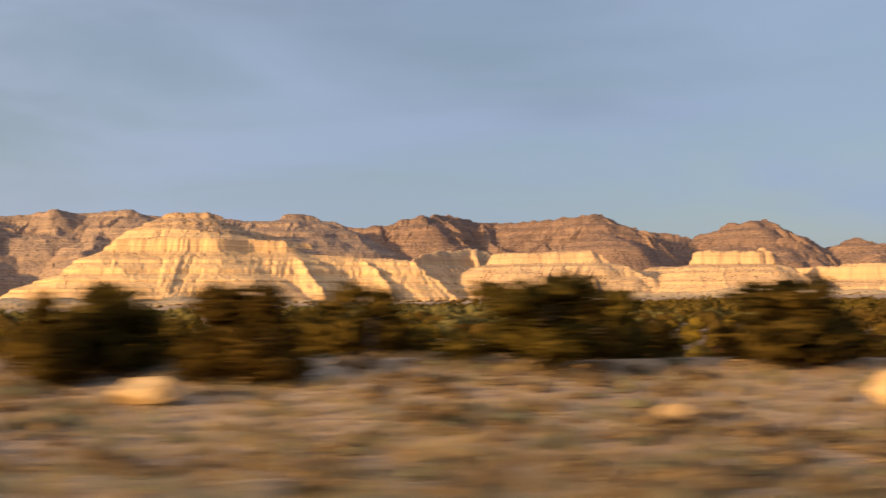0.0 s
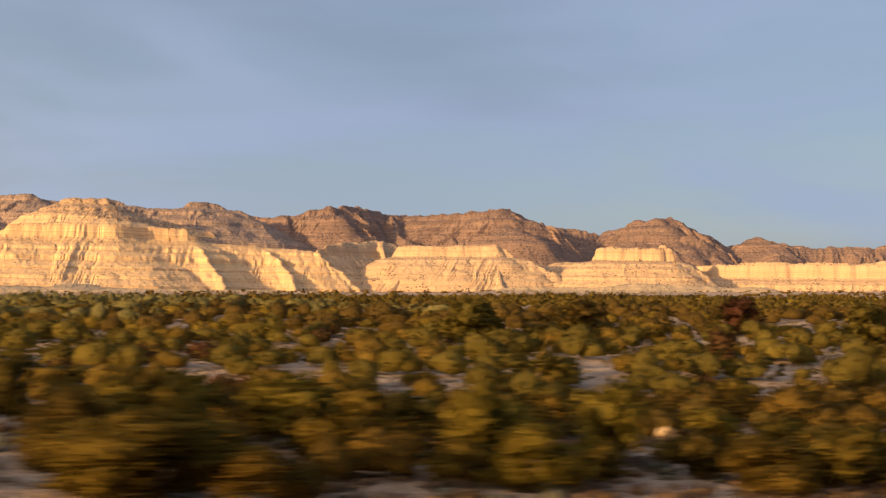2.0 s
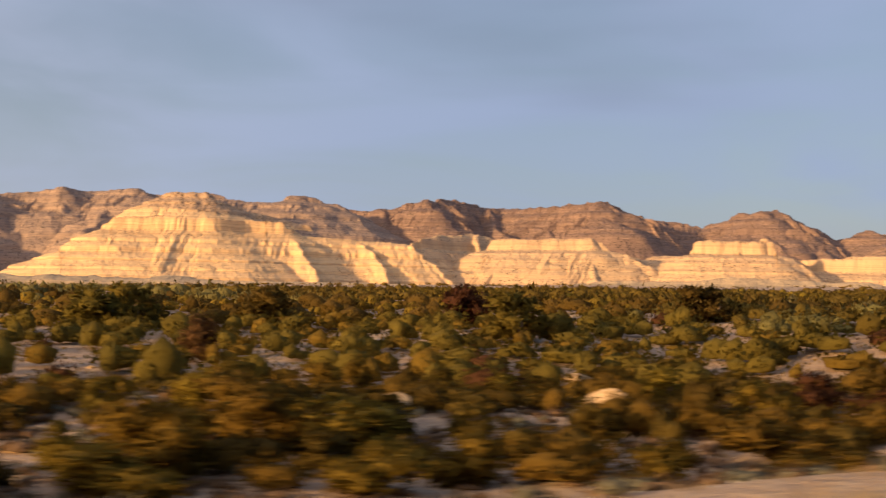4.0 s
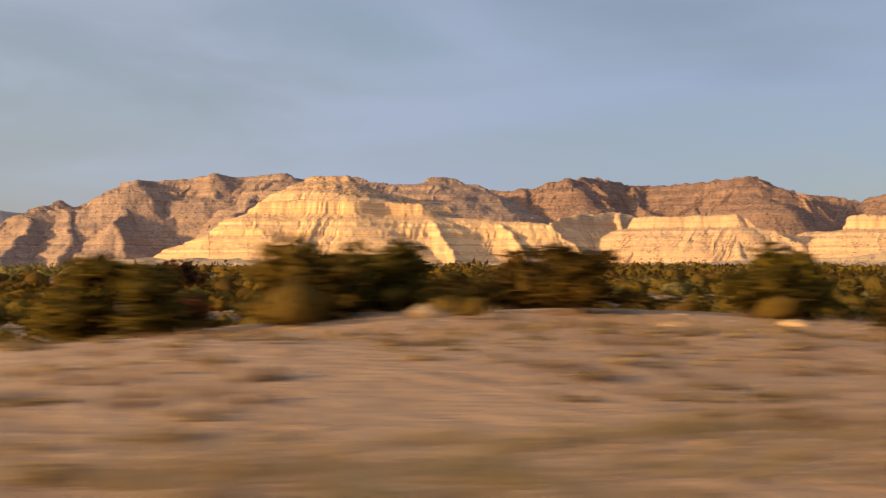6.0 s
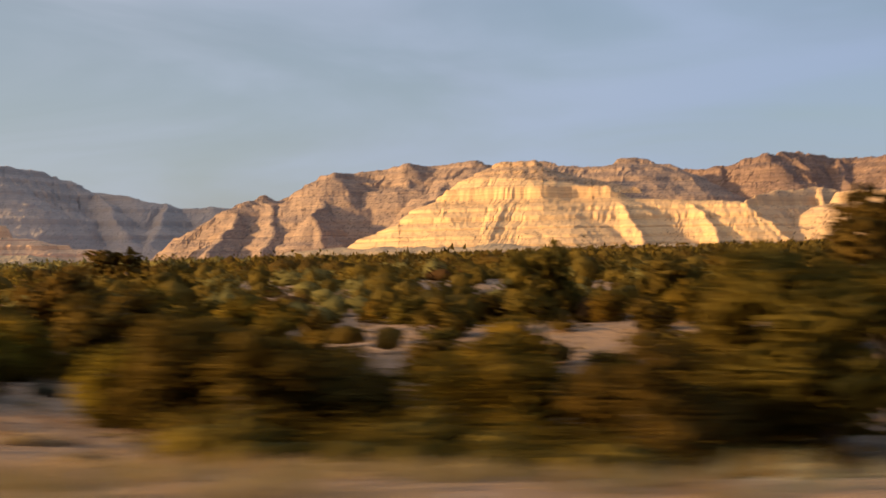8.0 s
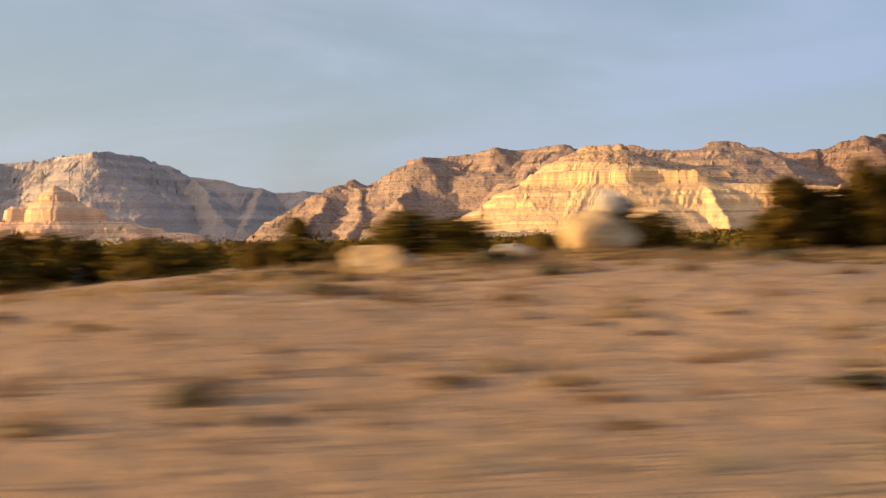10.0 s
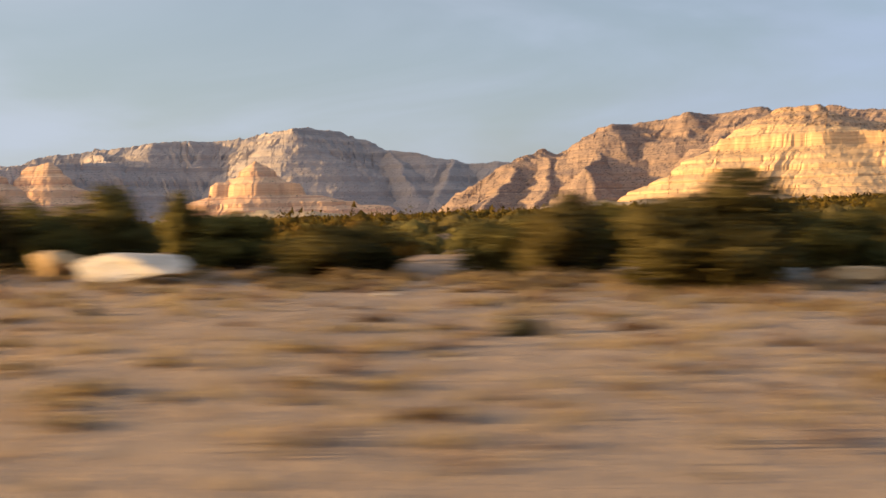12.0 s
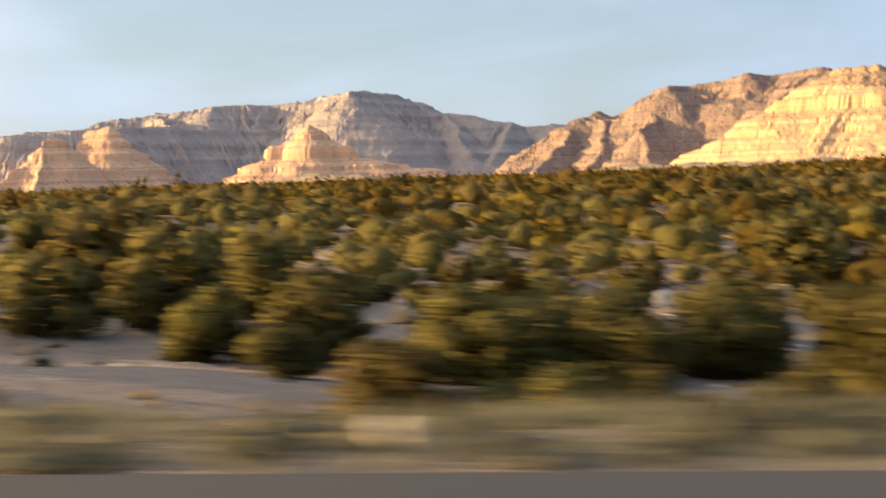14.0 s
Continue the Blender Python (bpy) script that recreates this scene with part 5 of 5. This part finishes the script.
def stones(name, label, mat, places, low, high, rng):
    bm = bmesh.new()
    bmesh.ops.create_icosphere(bm, subdivisions=1, radius=1)
    unit = np.array([v.co[:] for v in bm.verts])
    tri = np.array([[v.index for v in f.verts] for f in bm.faces])
    bm.free()
    z = land(places[:, 0], places[:, 1])
    size = rng.uniform(low, high, (len(places), 1, 1)) * rng.uniform(0.4, 1.0, (len(places), 1, 1))
    body = unit[None] * rng.uniform(0.6, 1.3, (len(places), len(unit), 1)) * np.array([1.2, 0.9, 0.55]) * size
    a = rng.uniform(0, 6.28, len(places))
    c, s = np.cos(a)[:, None], np.sin(a)[:, None]
    X = body[..., 0] * c - body[..., 1] * s + places[:, :1]
    Y = body[..., 0] * s + body[..., 1] * c + places[:, 1:]
    Z = body[..., 2] + z[:, None]
    verts = np.stack([X, Y, Z], -1).reshape(-1, 3)
    faces = (tri[None] + (np.arange(len(places)) * len(unit))[:, None, None]).reshape(-1, 3).tolist()
    return tagged(mesh_object(name, verts, faces, mat), label, "stones", kind="stuff")


stones("stones", "pale stones scattered over the bank", PALE_STONE, verge_places(rng, 1500, -1.0, 15.6, 7.0, 30, 0.25, 8.0), 0.03, 0.13, rng)
stones("stones", "pale rubble on the slope of the bank", PALE_STONE, verge_places(rng, 900, 0.9, 2.4, 12, 30, 0.1, 4.0), 0.05, 0.22, rng)
stones("stones", "pale rubble on the slope below the bend", PALE_STONE, verge_places(rng, 600, 12.8, 15.0, 12, 45, 0.1, 4.0), 0.05, 0.24, rng)
stones("stones", "tan stones scattered between the bushes", TAN_STONE, verge_places(rng, 1100, -1.5, 16.5, 24, 80, 0.0, 9.0), 0.12, 0.6, rng)
stones("gravel", "grey gravel along the edge of the asphalt", GRAVEL, verge_places(rng, 1500, -1.0, 15.6, 6.15, 7.2), 0.02, 0.06, rng)


def woods(name, label, places, wide, high, tufts, size, mat, rng, lobes=1):
    """Bushes too far off to count, joined: each a lumpy rounded dome of foliage with leaf sprays standing off it."""
    bm = bmesh.new()
    bmesh.ops.create_icosphere(bm, subdivisions=1, radius=1)
    unit = np.array([v.co[:] for v in bm.verts])
    tri = np.array([[v.index for v in f.verts] for f in bm.faces])
    bm.free()
    k = len(places)
    z = land(places[:, 0], places[:, 1])
    W, H = rng.uniform(*wide, k), rng.uniform(*high, k)
    grow = rng.uniform(0.6, 1.12, k)
    W, H = W * grow, H * grow
    if lobes > 1:
        # each bush is several masses of foliage that lean on one another
        a, off = rng.uniform(0, 6.28, (k, lobes)), rng.uniform(0.12, 0.36, (k, lobes)) * W[:, None]
        places = np.stack([places[:, :1] + off * np.cos(a), places[:, 1:] + off * np.sin(a)], -1).reshape(-1, 2)
        z = np.repeat(z, lobes)
        W = (W[:, None] * rng.uniform(0.62, 0.95, (k, lobes))).ravel()
        H = (H[:, None] * rng.uniform(0.65, 1.15, (k, lobes))).ravel()
        k *= lobes
    long = rng.uniform(0.8, 1.2, (k, 1))
    pa, pb, pc = rng.uniform(0, 6.28, (3, k, 1))

    def shaped(d):
        lump = 0.82 + 0.26 * np.sin(d[..., 0] * 3.4 + pa) * np.cos(d[..., 1] * 3.8 + pb) + 0.24 * np.sin(d[..., 2] * 5 + pc + d[..., 0] * 4.1) * np.sin(d[..., 1] * 5.3 + pa)
        P = d * lump[..., None]
        return np.stack([P[..., 0] * W[:, None] * 0.64 * long + places[:, :1], P[..., 1] * W[:, None] * 0.64 / long + places[:, 1:], (np.maximum(P[..., 2], -0.45) * 0.66 + 0.38) * H[:, None] + z[:, None]], -1)

    inner = np.repeat(unit[None], k, 0)
    heart = shaped(inner * rng.uniform(0.62, 0.92, (k, len(unit), 1))).reshape(-1, 3)
    faces = (tri[None] + (np.arange(k) * len(unit))[:, None, None]).reshape(-1, 3)
    d = rng.normal(0, 1, (k, tufts, 3))
    d[..., 2] = np.abs(d[..., 2]) - 0.3
    d /= np.linalg.norm(d, axis=2)[..., None]
    P, out = shaped(d * rng.uniform(0.76, 1.2, (k, tufts, 1))).reshape(-1, 3), d.reshape(-1, 3)
    s = np.repeat(W * size, tufts)[:, None] * rng.uniform(0.5, 1.4, (k * tufts, 1))
    side = np.cross(out, rng.normal(0, 1, out.shape))
    side /= np.linalg.norm(side, axis=1)[:, None]
    up = np.cross(side, out)
    spray = np.stack([P - side * s * 0.6, P + side * s * 0.6 - out * s * 0.4, P + up * s * 0.8 + out * s * 1.2], 1).reshape(-1, 3)
    verts = np.concatenate([heart, spray])
    faces = faces.tolist() + (len(heart) + np.arange(len(spray)).reshape(-1, 3)).tolist()
    ob = mesh_object(name, verts, faces, mat)
    soft_normals(ob.data, np.concatenate([inner.reshape(-1, 3), np.repeat(out + rng.normal(0, 0.33, out.shape), 3, axis=0)]))
    return tagged(ob, label, "woodland", kind="stuff")


def spaced(points, gap, keep_off=()):
    """Thin the places out so that no two stand closer than the gap."""
    kept = {}
    for x, y in keep_off:
        kept.setdefault((int(x // gap), int(y // gap)), []).append((x, y))
    out = []
    for x, y in points:
        i, j = int(x // gap), int(y // gap)
        near = [q for a in (i - 1, i, i + 1) for b in (j - 1, j, j + 1) for q in kept.get((a, b), ())]
        if all((x - a) ** 2 + (y - b) ** 2 > gap * gap for a, b in near):
            kept.setdefault((i, j), []).append((x, y))
            out.append((x, y))
    return np.array(out)


def shares(points, *parts):
    """Deal the places out in the given shares."""
    ends = (np.cumsum(parts) * len(points)).astype(int)
    return np.split(points, ends[:-1])


def scatter(rng, count, t0, t1, n0, n1, power, patch, size):
    t, n = rng.uniform(t0, t1, count), n0 + (n1 - n0) * rng.uniform(0, 1, count) ** power
    x, y = on_road(t, n)
    keep = soft_noise(x / size, y / size) > patch
    return np.column_stack([x, y])[keep]


def fan(rng, count, b0, b1, r0, r1, patch, size):
    """Plan places over the wide plain, even over the ground."""
    b = rng.uniform(b0, b1, count)
    r = np.sqrt(rng.uniform(r0 ** 2, r1 ** 2, count))
    x, y = from_hub(b, r)
    keep = soft_noise(x / size, y / size) > patch
    return np.column_stack([x, y])[keep]


gold, olive, brown = shares(spaced(scatter(rng, 5000, 1.9, 5.6, 33, 62, 1.0, -0.5, 7.0), 2.7, STOOD), 0.45, 0.35, 0.2)
woods("brushwood", "rounded golden brush filling the hollow", gold, (2.0, 4.0), (1.3, 2.3), 170, 0.052, AMBER, rng, 3)
woods("brushwood", "rounded olive-brown brush filling the hollow", olive, (2.0, 3.8), (1.2, 2.2), 170, 0.052, JUNIPER, rng, 3)
woods("brushwood", "rounded brown-olive brush filling the hollow", brown, (2.0, 3.6), (1.2, 2.2), 170, 0.052, JUNIPER, rng, 3)
woods("brushwood", "low green brush below the bend", spaced(scatter(rng, 2500, 12.9, 16.4, 28, 62, 1.0, -0.15, 6.0), 3.7, STOOD), (1.5, 3.0), (1.0, 1.9), 160, 0.052, OLIVE, rng, 3)
woods("brushwood", "low brush between the trees", spaced(scatter(rng, 1500, 5.6, 12.9, 26, 62, 1.0, -0.2, 6.0), 2.6, STOOD), (0.9, 2.2), (0.6, 1.4), 70, 0.055, JUNIPER, rng)
woods("brushwood", "low dark brush on the lip of the bank", scatter(rng, 16, 8.1, 8.75, 8.6, 12.0, 1.0, -0.6, 3.0), (0.6, 1.2), (0.25, 0.5), 150, 0.05, JUNIPER, rng)
woods("brushwood", "low dark brush along the foot of the bank", scatter(rng, 40, 7.9, 8.28, 12.5, 17.5, 1.0, -0.5, 3.0), (0.8, 1.8), (0.5, 1.0), 150, 0.045, JUNIPER, rng)
clump = np.random.default_rng(77)
for words, mat, count, t0, t1, n0, n1, wide, high, patch, size in (
        ("low rounded brown bunch grass on the cut bank", BROWN_GRASS, 700, 9.2, 13.3, 7.6, 24.5, (0.2, 0.5), (0.05, 0.12), -0.35, 3.0),
        ("low rounded straw bunch grass on the cut bank", STRAW, 2300, 5.2, 13.3, 8.6, 24.5, (0.2, 0.5), (0.06, 0.16), -0.2, 3.4),
        ("pale bunch grass along the lip of the bank", STRAW, 900, 9.3, 13.2, 20.5, 24.5, (0.3, 0.8), (0.12, 0.3), -0.2, 4.0),
        ("rounded straw bunch grass between the boulders", STRAW, 1300, -1.4, 2.0, 8.5, 31, (0.3, 0.8), (0.12, 0.30), -0.3, 3.2),
        ("rounded brown bunch grass between the boulders", BROWN_GRASS, 220, -1.4, 2.0, 8.5, 31, (0.3, 0.9), (0.14, 0.36), -0.2, 3.6),
        ("grey-green low sage between the boulders", SAGE, 450, -1.4, 2.2, 9.5, 34, (0.4, 0.9), (0.12, 0.30), -0.1, 4.0),
        ("grey-green low sage below the bend", SAGE, 350, 12.9, 15.4, 8.2, 34, (0.3, 0.8), (0.10, 0.26), -0.1, 3.5),
        ("bright grey-green weeds along the edge of the asphalt", SAGE, 260, 13.4, 15.6, 6.5, 7.7, (0.35, 0.8), (0.08, 0.22), -0.6, 2.5),
        ("low brown undergrowth between the bushes of the hollow", BROWN_GRASS, 2000, 1.7, 5.7, 24, 62, (0.5, 1.3), (0.2, 0.5), -0.6, 4.0),
        ("low grey sage between the bushes of the hollow", SAGE, 900, 1.7, 5.7, 22, 62, (0.5, 1.4), (0.25, 0.6), -0.2, 5.0),
        ("brown low bunch grass below the bend", BROWN_GRASS, 350, 12.9, 15.4, 8.0, 34, (0.3, 0.8), (0.10, 0.28), -0.2, 3.5)):
    ob = woods("bunch_grass", words, scatter(clump, count, t0, t1, n0, n1, 1.0, patch, size), wide, high, 30, 0.11, mat, clump)
    tagged(ob, category="grass")
brown, gold, red = shares(spaced(scatter(rng, 6500, -4, 6.5, 60, 120, 1.0, -0.6, 11.0), 3.6), 0.55, 0.39, 0.06)
woods("woodland", "brown-olive junipers thickly dotting the flat", brown, (2.8, 5.4), (1.7, 3.2), 75, 0.062, JUNIPER, rng, 2)
woods("woodland", "golden scrub thickly dotting the flat", gold, (2.4, 4.6), (1.3, 2.5), 75, 0.062, AMBER, rng, 2)
woods("woodland", "russet scrub dotting the flat", red, (2.2, 4.2), (1.3, 2.3), 75, 0.062, RUSSET, rng, 2)
brown, gold, red = shares(spaced(scatter(rng, 3400, 6.5, 11.4, 60, 120, 1.0, -0.6, 11.0), 3.6), 0.5, 0.47, 0.03)
woods("woodland", "brown-olive junipers behind the cut bank", brown, (2.8, 5.4), (1.7, 3.2), 75, 0.062, JUNIPER, rng, 2)
woods("woodland", "olive green scrub behind the cut bank", gold, (2.4, 4.6), (1.3, 2.5), 75, 0.062, OLIVE, rng, 2)
woods("woodland", "russet scrub behind the cut bank", red, (2.2, 4.2), (1.3, 2.3), 75, 0.062, RUSSET, rng, 2)
green, gold, red = shares(spaced(scatter(rng, 5000, 11.4, 18.5, 60, 120, 1.0, -0.6, 11.0), 3.8), 0.68, 0.30, 0.02)
woods("woodland", "olive green junipers thickly dotting the flat", green, (2.8, 5.4), (1.7, 3.0), 75, 0.062, OLIVE, rng, 2)
woods("woodland", "light olive scrub among green junipers", gold, (2.4, 4.6), (1.3, 2.5), 75, 0.062, OLIVE, rng, 2)
woods("woodland", "russet scrub among green junipers", red, (2.2, 4.2), (1.3, 2.3), 75, 0.062, RUSSET, rng, 2)
brown, gold = shares(spaced(scatter(rng, 6000, -4, 11.4, 120, 195, 1.0, -0.7, 16.0), 4.0), 0.62, 0.38)
woods("woodland", "brown-olive junipers across the flat", brown, (3.0, 5.8), (1.8, 3.4), 40, 0.06, JUNIPER, rng)
gold = gold[by_road(gold[:, 0], gold[:, 1])[0] < 8.5]
woods("woodland", "golden scrub across the flat", gold, (2.6, 5.0), (1.4, 2.7), 40, 0.06, GOLDEN, rng)
woods("woodland", "olive green junipers across the flat", spaced(scatter(rng, 3000, 11.4, 18.5, 120, 195, 1.0, -0.7, 16.0), 4.0), (3.0, 5.8), (1.8, 3.2), 40, 0.06, OLIVE, rng)
woods("woodland", "distant brown-olive junipers on the plain", fan(rng, 3000, -14, 58, 185, 620, -0.5, 40.0), (3.0, 6.6), (1.8, 4.0), 14, 0.11, JUNIPER, rng)
woods("woodland", "distant olive green junipers on the plain", fan(rng, 1900, -62, -14, 185, 620, -0.5, 40.0), (3.0, 6.6), (1.8, 3.6), 14, 0.11, OLIVE, rng)
woods("woodland", "distant golden scrub on the plain", fan(rng, 1700, -4, 58, 185, 620, -0.5, 40.0), (2.6, 5.2), (1.3, 2.6), 14, 0.11, GOLDEN, rng)
woods("woodland", "far olive junipers below the massif", fan(rng, 1300, -62, -14, 600, 2600, -0.1, 130.0), (4.0, 10.0), (1.6, 3.6), 2, 0.2, OLIVE, rng)
woods("woodland", "far dark junipers below the cliffs", fan(rng, 1900, -14, 58, 600, 2600, -0.1, 130.0), (4.0, 10.0), (1.6, 3.8), 2, 0.2, JUNIPER, rng)
